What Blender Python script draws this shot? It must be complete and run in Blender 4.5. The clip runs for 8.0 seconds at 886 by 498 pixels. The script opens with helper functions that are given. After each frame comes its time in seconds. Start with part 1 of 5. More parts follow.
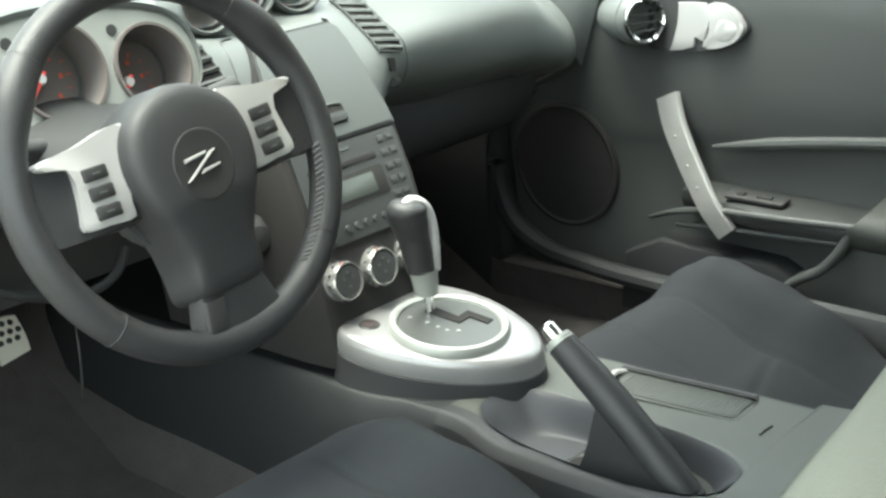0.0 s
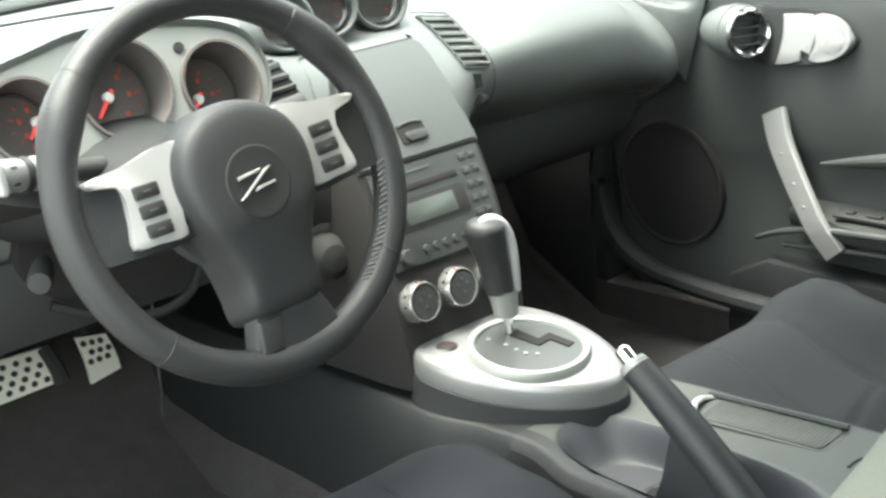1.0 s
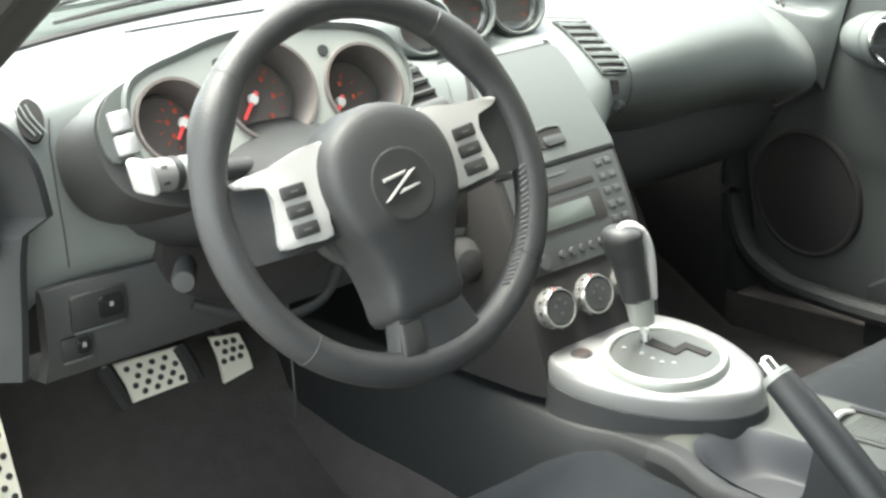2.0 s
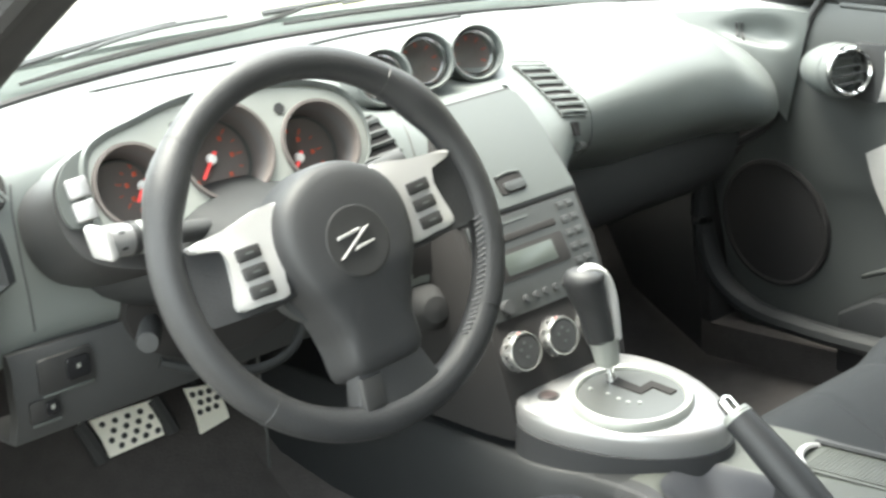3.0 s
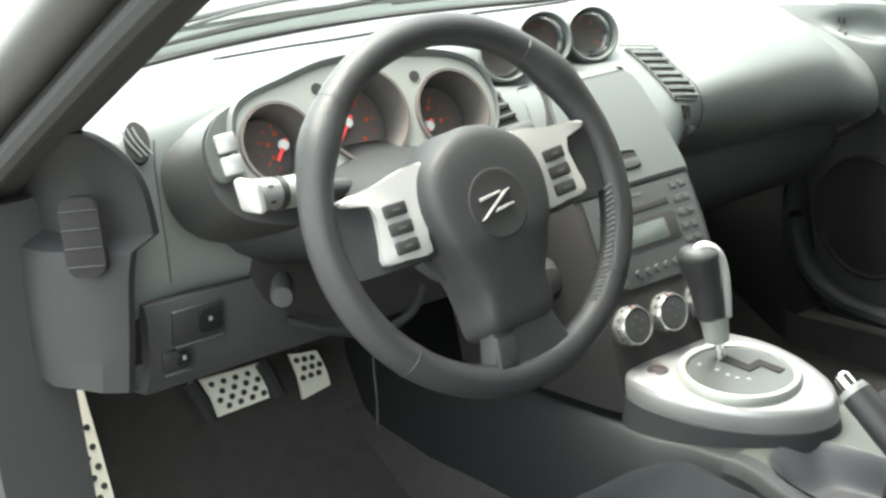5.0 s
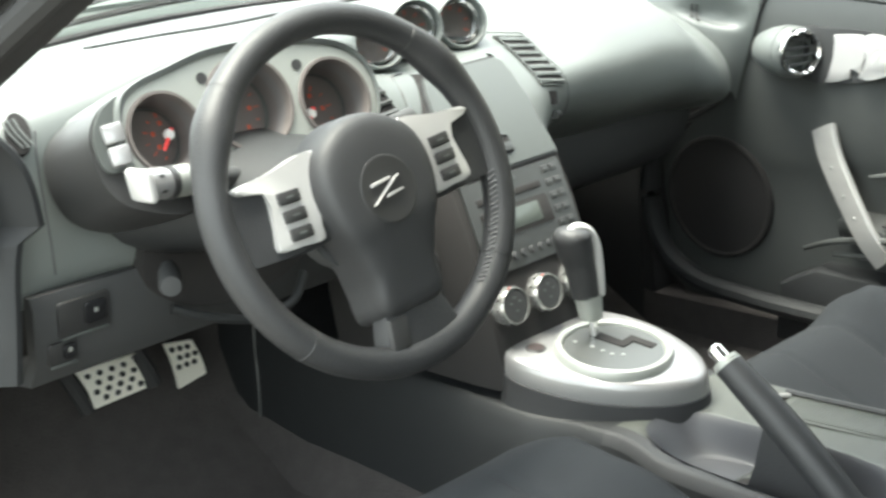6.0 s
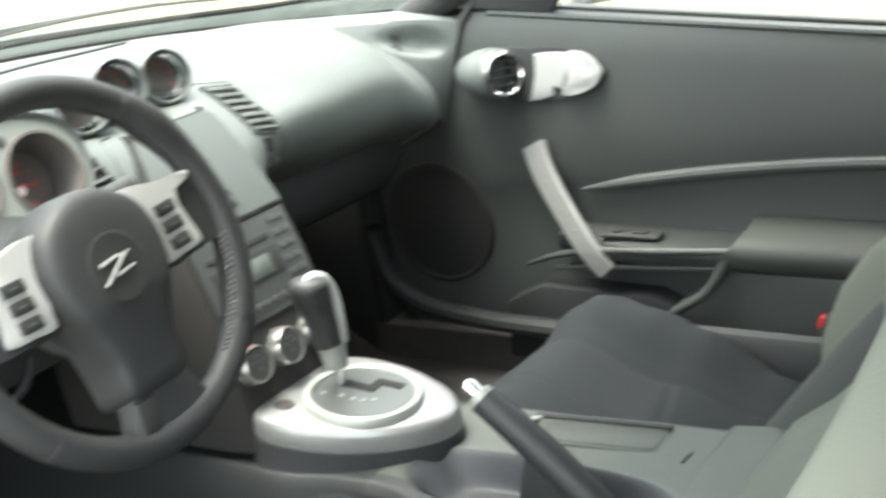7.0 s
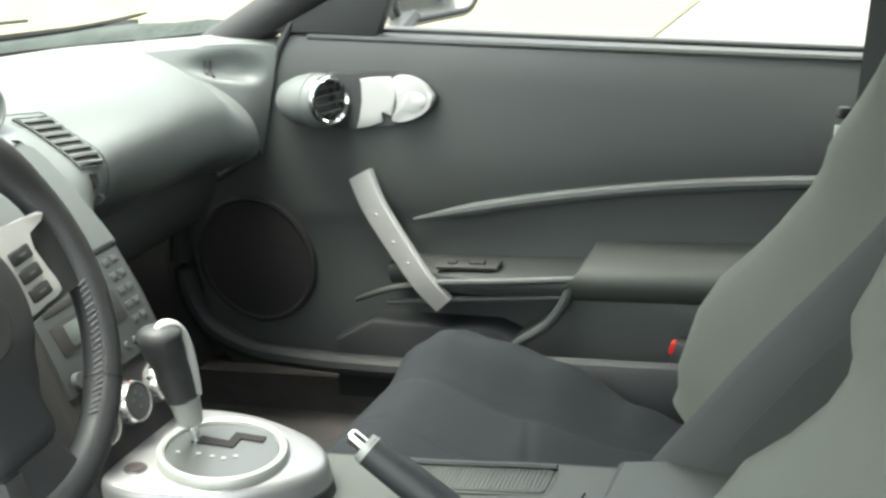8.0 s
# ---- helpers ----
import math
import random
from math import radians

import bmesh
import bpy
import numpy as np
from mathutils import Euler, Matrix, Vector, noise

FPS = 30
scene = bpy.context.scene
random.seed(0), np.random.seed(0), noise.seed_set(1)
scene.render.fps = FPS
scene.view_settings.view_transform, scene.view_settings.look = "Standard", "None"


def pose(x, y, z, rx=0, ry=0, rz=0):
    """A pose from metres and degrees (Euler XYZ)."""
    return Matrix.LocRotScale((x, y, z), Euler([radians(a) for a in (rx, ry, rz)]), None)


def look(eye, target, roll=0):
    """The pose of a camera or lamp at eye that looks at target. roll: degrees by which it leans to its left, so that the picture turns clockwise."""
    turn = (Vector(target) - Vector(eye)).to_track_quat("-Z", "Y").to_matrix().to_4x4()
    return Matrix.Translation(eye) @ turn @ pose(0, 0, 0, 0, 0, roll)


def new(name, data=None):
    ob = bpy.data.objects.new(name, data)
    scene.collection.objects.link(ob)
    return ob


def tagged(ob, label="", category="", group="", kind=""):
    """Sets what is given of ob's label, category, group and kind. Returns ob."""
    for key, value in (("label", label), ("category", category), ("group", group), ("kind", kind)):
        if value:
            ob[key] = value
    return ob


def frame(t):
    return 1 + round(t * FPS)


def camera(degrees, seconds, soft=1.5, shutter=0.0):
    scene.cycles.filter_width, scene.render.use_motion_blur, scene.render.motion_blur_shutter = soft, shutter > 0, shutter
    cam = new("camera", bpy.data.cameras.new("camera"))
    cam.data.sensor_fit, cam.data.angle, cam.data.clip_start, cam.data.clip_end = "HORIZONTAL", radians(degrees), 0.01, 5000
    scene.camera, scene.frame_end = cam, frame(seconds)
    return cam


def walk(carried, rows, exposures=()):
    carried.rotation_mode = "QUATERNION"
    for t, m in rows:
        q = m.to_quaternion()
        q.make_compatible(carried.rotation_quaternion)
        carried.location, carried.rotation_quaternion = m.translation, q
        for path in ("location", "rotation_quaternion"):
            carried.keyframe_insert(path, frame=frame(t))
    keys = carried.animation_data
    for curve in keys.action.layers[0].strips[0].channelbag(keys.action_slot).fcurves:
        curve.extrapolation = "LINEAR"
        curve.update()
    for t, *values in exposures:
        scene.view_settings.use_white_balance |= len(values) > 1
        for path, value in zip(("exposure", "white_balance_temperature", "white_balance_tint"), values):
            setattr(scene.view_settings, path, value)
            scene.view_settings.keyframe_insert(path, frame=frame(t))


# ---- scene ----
cam = camera(34.0, 8.0, 2.6, 0.4)
PATH = [
    (0, (-1.152, -1.038, 0.935), (0.217, 0.259, 0.27), -3.9),
    (0.5, (-1.068, -1.093, 0.918), (0.202, 0.316, 0.285), -5.3),
    (1, (-1.064, -1.07, 0.913), (0.166, 0.38, 0.292), -5.7),
    (1.5, (-1.086, -1.052, 0.913), (0.071, 0.459, 0.299), -5.5),
    (1.7, (-1.086, -1.046, 0.907), (0.041, 0.49, 0.299), -6.0),
    (2.8, (-1.072, -1.067, 0.934), (0.044, 0.494, 0.371), -6.4),
    (3, (-1.058, -1.081, 0.938), (0.071, 0.47, 0.374), -8.0),
    (3.5, (-1.05, -1.063, 0.937), (0.153, 0.44, 0.394), -7.2),
    (4, (-1.071, -1.057, 0.929), (0.072, 0.48, 0.35), -6.9),
    (4.5, (-1.108, -1.037, 0.93), (-0.008, 0.532, 0.356), -6.1),
    (4.7, (-1.129, -1.042, 0.919), (-0.053, 0.551, 0.368), -6.2),
    (5.8, (-1.24, -1.098, 0.937), (-0.019, 0.374, 0.351), -5.7),
    (6, (-1.227, -1.047, 0.935), (0.035, 0.386, 0.342), -5.5),
    (6.5, (-1.242, -1.029, 0.967), (0.177, 0.25, 0.377), -6.1),
    (6.6, (-1.24, -1.031, 0.967), (0.196, 0.236, 0.393), -6.3),
    (6.8, (-1.232, -1.028, 0.968), (0.234, 0.2, 0.386), -6.8),
    (6.9, (-1.22, -1.0, 0.973), (0.27, 0.182, 0.355), -7.6),
    (7, (-1.214, -0.99, 0.96), (0.319, 0.139, 0.347), -8.5),
    (7.2, (-1.163, -0.928, 0.962), (0.421, 0.106, 0.315), -8.4),
    (7.3, (-1.158, -0.92, 0.959), (0.445, 0.09, 0.338), -8.1),
    (7.5, (-1.151, -0.904, 0.955), (0.487, 0.069, 0.344), -7.5),
    (8, (-1.194, -0.791, 0.953), (0.53, 0.008, 0.329), -6.9),
]
walk(cam, [(t, look(eye, target, roll)) for t, eye, target, roll in PATH], [(0, 3.39, 6800, -4), (1.5, 3.75, 6900, 0), (3, 3.86, 6900, 1), (4, 3.73, 6900, 0), (6.5, 3.57, 6875, 0), (8, 3.45, 6850, -1)])

# world and light
world = bpy.data.worlds.new("world")
scene.world = world
world.use_nodes = True
wn = world.node_tree
sky = wn.nodes.new("ShaderNodeTexSky")
sky.sky_type = "NISHITA"
sky.sun_disc = False
sky.sun_elevation = radians(82)
sky.sun_rotation = radians(-20)
sky.air_density, sky.dust_density = 1.2, 3.0
haze = wn.nodes.new("ShaderNodeHueSaturation")
haze.inputs["Saturation"].default_value = 0.35
wn.links.new(sky.outputs[0], haze.inputs["Color"])
wn.links.new(haze.outputs[0], wn.nodes["Background"].inputs[0])
wn.nodes["Background"].inputs[1].default_value = 0.15
sun = new("sun", bpy.data.lights.new("sun", "SUN"))
sun.data.energy, sun.data.angle, sun.data.color = 0.9, radians(35), (1.0, 0.97, 0.95)
sun.matrix_world = look((-0.9, 0.85, 5.0), (0, 0.3, 0.3))


# ---- materials ----
def material(name, color, rough=0.5, metal=0.0, grain=0.0, grain_size=0.002, blotch=0.12, blotch_size=0.08, coat=0.0, stretch=(1, 1, 1), sheen=0.0, spec=0.5):
    """A surface with colour variation at two scales and fine relief. Sizes in metres."""
    m = bpy.data.materials.new(name)
    m.use_nodes = True
    nt = m.node_tree
    b = nt.nodes["Principled BSDF"]
    co = nt.nodes.new("ShaderNodeTexCoord")
    mp = nt.nodes.new("ShaderNodeMapping")
    mp.inputs["Scale"].default_value = stretch
    nt.links.new(co.outputs["Object"], mp.inputs[0])
    big = nt.nodes.new("ShaderNodeTexNoise")
    big.inputs["Scale"].default_value = 1 / blotch_size
    big.inputs["Detail"].default_value = 4
    nt.links.new(mp.outputs[0], big.inputs[0])
    fine = nt.nodes.new("ShaderNodeTexNoise")
    fine.inputs["Scale"].default_value = 1 / grain_size
    fine.inputs["Detail"].default_value = 2
    nt.links.new(mp.outputs[0], fine.inputs[0])
    mix = nt.nodes.new("ShaderNodeMix")
    mix.data_type = "RGBA"
    mix.inputs[6].default_value = (*[c * (1 - blotch) for c in color], 1)
    mix.inputs[7].default_value = (*[min(1, c * (1 + blotch)) for c in color], 1)
    add = nt.nodes.new("ShaderNodeMath")
    add.operation = "MULTIPLY_ADD"
    add.inputs[1].default_value = 0.35
    nt.links.new(fine.outputs[0], add.inputs[0])
    half = nt.nodes.new("ShaderNodeMath")
    half.operation = "MULTIPLY"
    half.inputs[1].default_value = 0.65
    nt.links.new(big.outputs[0], half.inputs[0])
    nt.links.new(half.outputs[0], add.inputs[2])
    nt.links.new(add.outputs[0], mix.inputs[0])
    nt.links.new(mix.outputs[2], b.inputs["Base Color"])
    rr = nt.nodes.new("ShaderNodeMapRange")
    rr.inputs[3].default_value, rr.inputs[4].default_value = max(0.02, rough - 0.08), min(1, rough + 0.08)
    nt.links.new(big.outputs[0], rr.inputs[0])
    nt.links.new(rr.outputs[0], b.inputs["Roughness"])
    b.inputs["Metallic"].default_value = metal
    b.inputs["Coat Weight"].default_value = coat
    b.inputs["Sheen Weight"].default_value = sheen
    b.inputs["Specular IOR Level"].default_value = spec
    if grain:
        bump = nt.nodes.new("ShaderNodeBump")
        bump.inputs["Strength"].default_value = grain
        bump.inputs["Distance"].default_value = grain_size * 0.5
        nt.links.new(fine.outputs[0], bump.inputs["Height"])
        nt.links.new(bump.outputs[0], b.inputs["Normal"])
    return m


def glowing(name, color, strength):
    m = material(name, color, 0.5)
    b = m.node_tree.nodes["Principled BSDF"]
    b.inputs["Emission Color"].default_value = (*color, 1)
    b.inputs["Emission Strength"].default_value = strength
    return m


def glass(name, tint=(0.985, 0.992, 0.988), rough=0.0, clear=0.9):
    m = bpy.data.materials.new(name)
    m.use_nodes = True
    nt = m.node_tree
    nt.nodes.remove(nt.nodes["Principled BSDF"])
    tr = nt.nodes.new("ShaderNodeBsdfTransparent")
    tr.inputs[0].default_value = (*tint, 1)
    gl = nt.nodes.new("ShaderNodeBsdfGlossy")
    gl.inputs["Roughness"].default_value = rough
    mx = nt.nodes.new("ShaderNodeMixShader")
    mx.inputs[0].default_value = 0.05
    nt.links.new(tr.outputs[0], mx.inputs[1])
    nt.links.new(gl.outputs[0], mx.inputs[2])
    nt.links.new(mx.outputs[0], nt.nodes["Material Output"].inputs[0])
    return m


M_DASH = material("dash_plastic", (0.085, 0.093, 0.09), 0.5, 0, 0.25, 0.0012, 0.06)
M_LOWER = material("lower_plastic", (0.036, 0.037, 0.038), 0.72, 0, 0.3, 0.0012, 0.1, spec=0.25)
M_STACK = material("stack_plastic", (0.0205, 0.022, 0.0218), 0.5, 0, 0.15, 0.001, 0.06)
M_BLACK = material("black_plastic", (0.018, 0.018, 0.0185), 0.5, 0, 0.1, 0.001)
M_GLOSS = material("gloss_black", (0.012, 0.012, 0.013), 0.12)
M_LEATHER = material("wheel_leather", (0.02, 0.0205, 0.022), 0.5, 0, 0.6, 0.0018, 0.2, 0.03, spec=0.4)
M_HUB = material("airbag_cover", (0.021, 0.0215, 0.023), 0.6, 0, 0.35, 0.0012, 0.1, 0.03, spec=0.4)
M_SILVER = material("silver_paint", (0.4, 0.395, 0.39), 0.38, 0.35, 0.05, 0.0008, 0.05)
M_PLINTH = material("plinth_silver", (0.225, 0.223, 0.226), 0.34, 0.5, 0.05, 0.0008, 0.05)
# plinth skirt plastic, also the console plastic darkened for shade
M_TUNNEL = material("skirt_and_shaded_console", (0.023, 0.0235, 0.025), 0.6, 0, 0.3, 0.0012, 0.12, spec=0.3)
M_SATIN = material("satin_trim", (0.25, 0.26, 0.245), 0.42, 0.3, 0.05, 0.0008, 0.05)
M_PEDAL = material("pedal_aluminium", (0.72, 0.70, 0.62), 0.45, 0.2, 0.1, 0.0008, 0.06)
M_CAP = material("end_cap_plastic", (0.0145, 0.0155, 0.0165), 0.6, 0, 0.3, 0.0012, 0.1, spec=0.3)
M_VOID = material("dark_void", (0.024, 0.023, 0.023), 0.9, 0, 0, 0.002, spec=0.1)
M_LID = material("lid_plastic", (0.048, 0.053, 0.051), 0.5, 0, 0.25, 0.0012, 0.06)
# cowl grey, its streaky blotches paint in mottled reflections
M_COWL = material("reflection_mottled_cowl", (0.03, 0.036, 0.033), 0.8, 0, 0.4, 0.006, 0.95, 0.035, stretch=(0.3, 1, 1), spec=0.1)
M_CHROME = material("chrome", (0.82, 0.82, 0.82), 0.12, 1.0, 0, 0.002, 0.03)
M_ALU = material("brushed_aluminium", (0.33, 0.328, 0.32), 0.36, 0.6, 0.2, 0.0006, 0.1, stretch=(1, 1, 8))
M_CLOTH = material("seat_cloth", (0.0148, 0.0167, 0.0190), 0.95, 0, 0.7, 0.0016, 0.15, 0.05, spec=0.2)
# backrest cloth, lightened for the sky it faces
M_CLOTH_LIGHT = material("sky_lit_seat_cloth", (0.088, 0.093, 0.081), 0.9, 0, 0.6, 0.0016, 0.1, 0.05, spec=0.2)
# backrest cloth again, darkened for the shaded outer side
M_CLOTH_SHADE = material("shaded_flank_cloth", (0.049, 0.052, 0.049), 0.95, 0, 0.6, 0.0016, 0.12, 0.05, spec=0.2)
M_CARPET = material("carpet", (0.053, 0.049, 0.048), 1.0, 0, 1.0, 0.003, 0.35, 0.03, spec=0.1)
M_DOOR = material("door_vinyl", (0.038, 0.041, 0.04), 0.55, 0, 0.3, 0.0014, 0.06)
M_RUBBER = material("rubber_seal", (0.025, 0.025, 0.0255), 0.8, 0, 0.15, 0.002, spec=0.25)
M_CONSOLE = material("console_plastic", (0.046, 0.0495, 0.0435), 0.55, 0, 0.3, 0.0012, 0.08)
M_HEAD = material("headliner", (0.3, 0.3, 0.29), 0.95, 0, 0.4, 0.003)
M_PAINT = material("silver_car_paint", (0.24, 0.25, 0.245), 0.3, 0.7, 0, 0.001, 0.08, 0.05, coat=0.25)
# bonnet colour with the reflections of trees painted in as blotches
M_BONNET = material("reflection_mottled_bonnet", (0.05, 0.058, 0.052), 0.65, 0.0, 0.2, 0.004, 0.85, 0.07, stretch=(0.4, 1, 1), spec=0.2)
M_RED = material("red_plastic", (0.4, 0.01, 0.008), 0.4)
M_BUTTON = material("brown_red_button", (0.020, 0.0115, 0.011), 0.45)
# dial colour lightened for the glare off the gauge lens
M_DIAL = material("dial_face", (0.085, 0.074, 0.070), 0.5)
M_AMBER = glowing("lit_marks", (0.30, 0.05, 0.024), 0.035)
M_NEEDLE = glowing("lit_needle", (0.62, 0.06, 0.06), 0.05)
M_GATE = material("gate_plastic", (0.045, 0.047, 0.046), 0.32, 0, 0.05, 0.001, 0.06)
M_TUBE = material("gauge_tube", (0.085, 0.08, 0.08), 0.5)
M_BOWL = material("bowl_plastic", (0.023, 0.024, 0.0285), 0.58, 0, 0.25, 0.0012, 0.08)
M_KNURL = material("dial_chrome", (0.62, 0.62, 0.61), 0.22, 0.85, 0.1, 0.0015, 0.1)
M_PAD = material("armrest_vinyl", (0.034, 0.0365, 0.033), 0.6, 0, 0.4, 0.0014, 0.1, spec=0.35)
M_LCD = material("lcd", (0.05, 0.058, 0.053), 0.3)
M_BRIGHT = material("bright_plating", (0.48, 0.475, 0.47), 0.36, 0.4, 0, 0.002, 0.05)
M_WHITE = material("white_print", (0.7, 0.7, 0.68), 0.5)
M_GLASS = glass("windscreen_glass")
M_MIRROR = material("mirror_glass", (0.85, 0.87, 0.88), 0.02, 1.0)
M_STITCH = material("stitch_thread", (0.075, 0.075, 0.078), 0.8)


# ---- mesh helpers ----
def part(name, bm, mat, parent=None, label="", angle=35):
    bmesh.ops.recalc_face_normals(bm, faces=bm.faces)
    me = bpy.data.meshes.new(name)
    bm.to_mesh(me)
    bm.free()
    for p in me.polygons:
        p.use_smooth = True
    me.set_sharp_from_angle(angle=radians(angle))
    me.materials.append(mat)
    ob = new(name, me)
    ob.parent = parent
    if parent is not None and parent.data is None:
        ob.matrix_parent_inverse = Matrix.Translation(-parent.location)
    if label:
        ob["label"] = label
    return ob


def thing(name, label, category, at=(0, 0, 0), group="", kind=""):
    ob = new(name)
    ob.empty_display_size = 0.05
    ob.location = at
    tagged(ob, label, category, group, kind)
    return ob


def spline(pts, n=6, closed=False):
    """Points on a Catmull-Rom curve through pts."""
    pts = [Vector(p) for p in pts]
    out, k = [], len(pts)
    for i in range(k if closed else k - 1):
        if closed:
            a, b, c, d = (pts[(i + j) % k] for j in (-1, 0, 1, 2))
        else:
            a, b, c, d = pts[max(i - 1, 0)], pts[i], pts[i + 1], pts[min(i + 2, k - 1)]
        for s in range(n):
            t = s / n
            out.append(0.5 * ((2 * b) + (c - a) * t + (2 * a - 5 * b + 4 * c - d) * t * t + (3 * b - a - 3 * c + d) * t ** 3))
    if not closed:
        out.append(pts[-1])
    return out


def sheet(rows, closed_u=False, closed_v=False, caps=False, bm=None):
    """Quads between rows of points."""
    bm = bm or bmesh.new()
    vs = [[bm.verts.new(p) for p in row] for row in rows]
    nu, nv = len(vs), len(vs[0])
    for i in range(nu if closed_u else nu - 1):
        for j in range(nv if closed_v else nv - 1):
            a, b, c, d = vs[i][j], vs[(i + 1) % nu][j], vs[(i + 1) % nu][(j + 1) % nv], vs[i][(j + 1) % nv]
            if len({a, b, c, d}) == 4:
                bm.faces.new((a, b, c, d))
    if caps:
        bm.faces.new(vs[0])
        bm.faces.new(list(reversed(vs[-1])))
    return bm


def thick(rows, offset):
    """A sheet closed to a slab by a second skin moved by offset."""
    off = Vector(offset)
    bm = bmesh.new()
    top = [[bm.verts.new(p) for p in row] for row in rows]
    low = [[bm.verts.new(Vector(p) + off) for p in row] for row in rows]
    nu, nv = len(rows), len(rows[0])
    for g in (top, low):
        for i in range(nu - 1):
            for j in range(nv - 1):
                bm.faces.new((g[i][j], g[i + 1][j], g[i + 1][j + 1], g[i][j + 1]))
    rim = [(i, 0) for i in range(nu)] + [(nu - 1, j) for j in range(1, nv)] + [(i, nv - 1) for i in range(nu - 2, -1, -1)] + [(0, j) for j in range(nv - 2, 0, -1)]
    for (a, b), (c, d) in zip(rim, rim[1:] + rim[:1]):
        bm.faces.new((top[a][b], top[c][d], low[c][d], low[a][b]))
    return bm


def tube(path, radius, seg=12, flat=1.0, up=(0, 0, 1), closed=False, bm=None):
    """A tube along path; radius a number or a list; flat squeezes it along up."""
    path = [Vector(p) for p in path]
    n = len(path)
    rad = radius if isinstance(radius, (list, tuple)) else [radius] * n
    rows = []
    for i, p in enumerate(path):
        a = path[(i - 1) % n] if closed or i else p
        b = path[(i + 1) % n] if closed or i < n - 1 else p
        t = (b - a).normalized()
        s = t.cross(Vector(up))
        s = s.normalized() if s.length > 1e-4 else t.orthogonal().normalized()
        u = s.cross(t)
        rows.append([p + rad[i] * (math.cos(k / seg * math.tau) * s + flat * math.sin(k / seg * math.tau) * u) for k in range(seg)])
    return sheet(rows, closed_u=closed, closed_v=True, caps=not closed, bm=bm)


def revolve(profile, seg=32, m=Matrix(), bm=None, ends=True):
    """Turns (radius, height) points about m's z axis."""
    rows = [[m @ Vector((r * math.cos(k / seg * math.tau), r * math.sin(k / seg * math.tau), h)) for k in range(seg)] for r, h in profile]
    return sheet(rows, closed_v=True, caps=ends, bm=bm)


def prism(outline, h0, h1, m=Matrix(), bevel=0.0, segments=2, bm=None):
    """An outline in m's xy plane, drawn out from h0 to h1, with its upper rim rounded."""
    own = bmesh.new()
    low = [own.verts.new((x, y, h0)) for x, y in outline]
    top = [own.verts.new((x, y, h1)) for x, y in outline]
    n = len(outline)
    own.faces.new(list(reversed(low)))
    cap = own.faces.new(top)
    for i in range(n):
        own.faces.new((low[i], low[(i + 1) % n], top[(i + 1) % n], top[i]))
    if bevel:
        bmesh.ops.bevel(own, geom=list(cap.edges), offset=bevel, segments=segments, affect="EDGES", profile=0.5, clamp_overlap=True)
    own.transform(m)
    if bm is None:
        return own
    me = bpy.data.meshes.new("tmp")
    own.to_mesh(me)
    own.free()
    bm.from_mesh(me)
    bpy.data.meshes.remove(me)
    return bm


def rbox(sx, sy, sz, bevel=0.003, m=Matrix(), segments=2, bm=None):
    own = bmesh.new()
    bmesh.ops.create_cube(own, size=1)
    own.transform(Matrix.Diagonal((sx, sy, sz, 1)))
    if bevel:
        bmesh.ops.bevel(own, geom=list(own.edges), offset=min(bevel, 0.49 * min(sx, sy, sz)), segments=segments, affect="EDGES", profile=0.5)
    own.transform(m)
    if bm is None:
        return own
    me = bpy.data.meshes.new("tmp")
    own.to_mesh(me)
    own.free()
    bm.from_mesh(me)
    bpy.data.meshes.remove(me)
    return bm


def rounded(w, h, r, n=5, cx=0, cy=0):
    """The outline of a rounded rectangle."""
    out = []
    for ax, ay, a0 in ((1, 1, 0), (-1, 1, 90), (-1, -1, 180), (1, -1, 270)):
        for k in range(n + 1):
            a = radians(a0 + 90 * k / n)
            out.append((cx + ax * (w / 2 - r) + r * math.cos(a), cy + ay * (h / 2 - r) + r * math.sin(a)))
    return out


def ellipse(a, b, n=32, cx=0, cy=0):
    return [(cx + a * math.cos(k / n * math.tau), cy + b * math.sin(k / n * math.tau)) for k in range(n)]


def face_frame(p, normal, up=(0, 0, 1)):
    """A pose at p whose z axis is normal and whose y axis is as near up as can be."""
    z = Vector(normal).normalized()
    x = Vector(up).cross(z).normalized()
    y = z.cross(x)
    m = Matrix((x, y, z)).transposed().to_4x4()
    m.translation = p
    return m


def lerp(a, b, t):
    return a + (b - a) * t


def ramp(x, pts):
    """A smooth curve through (x, value) pairs; value a number or tuple."""
    if x <= pts[0][0]:
        return pts[0][1]
    for (xa, a), (xb, b) in zip(pts, pts[1:]):
        if x <= xb:
            t = (x - xa) / (xb - xa)
            t = t * t * (3 - 2 * t)
            return tuple(lerp(p, q, t) for p, q in zip(a, b)) if isinstance(a, tuple) else lerp(a, b, t)
    return pts[-1][1]


# ---- setting: ground, car shell ----
def build_ground():
    bm = bmesh.new()
    bmesh.ops.create_grid(bm, x_segments=8, y_segments=8, size=400, matrix=pose(0, 0, -0.32))
    m = material("worn_tarmac", (0.13, 0.125, 0.115), 0.9, 0, 0.5, 0.02, 0.2, 1.5)
    return tagged(part("ground", bm, m), "grey sunlit tarmac ground around the car", "ground", kind="structure")


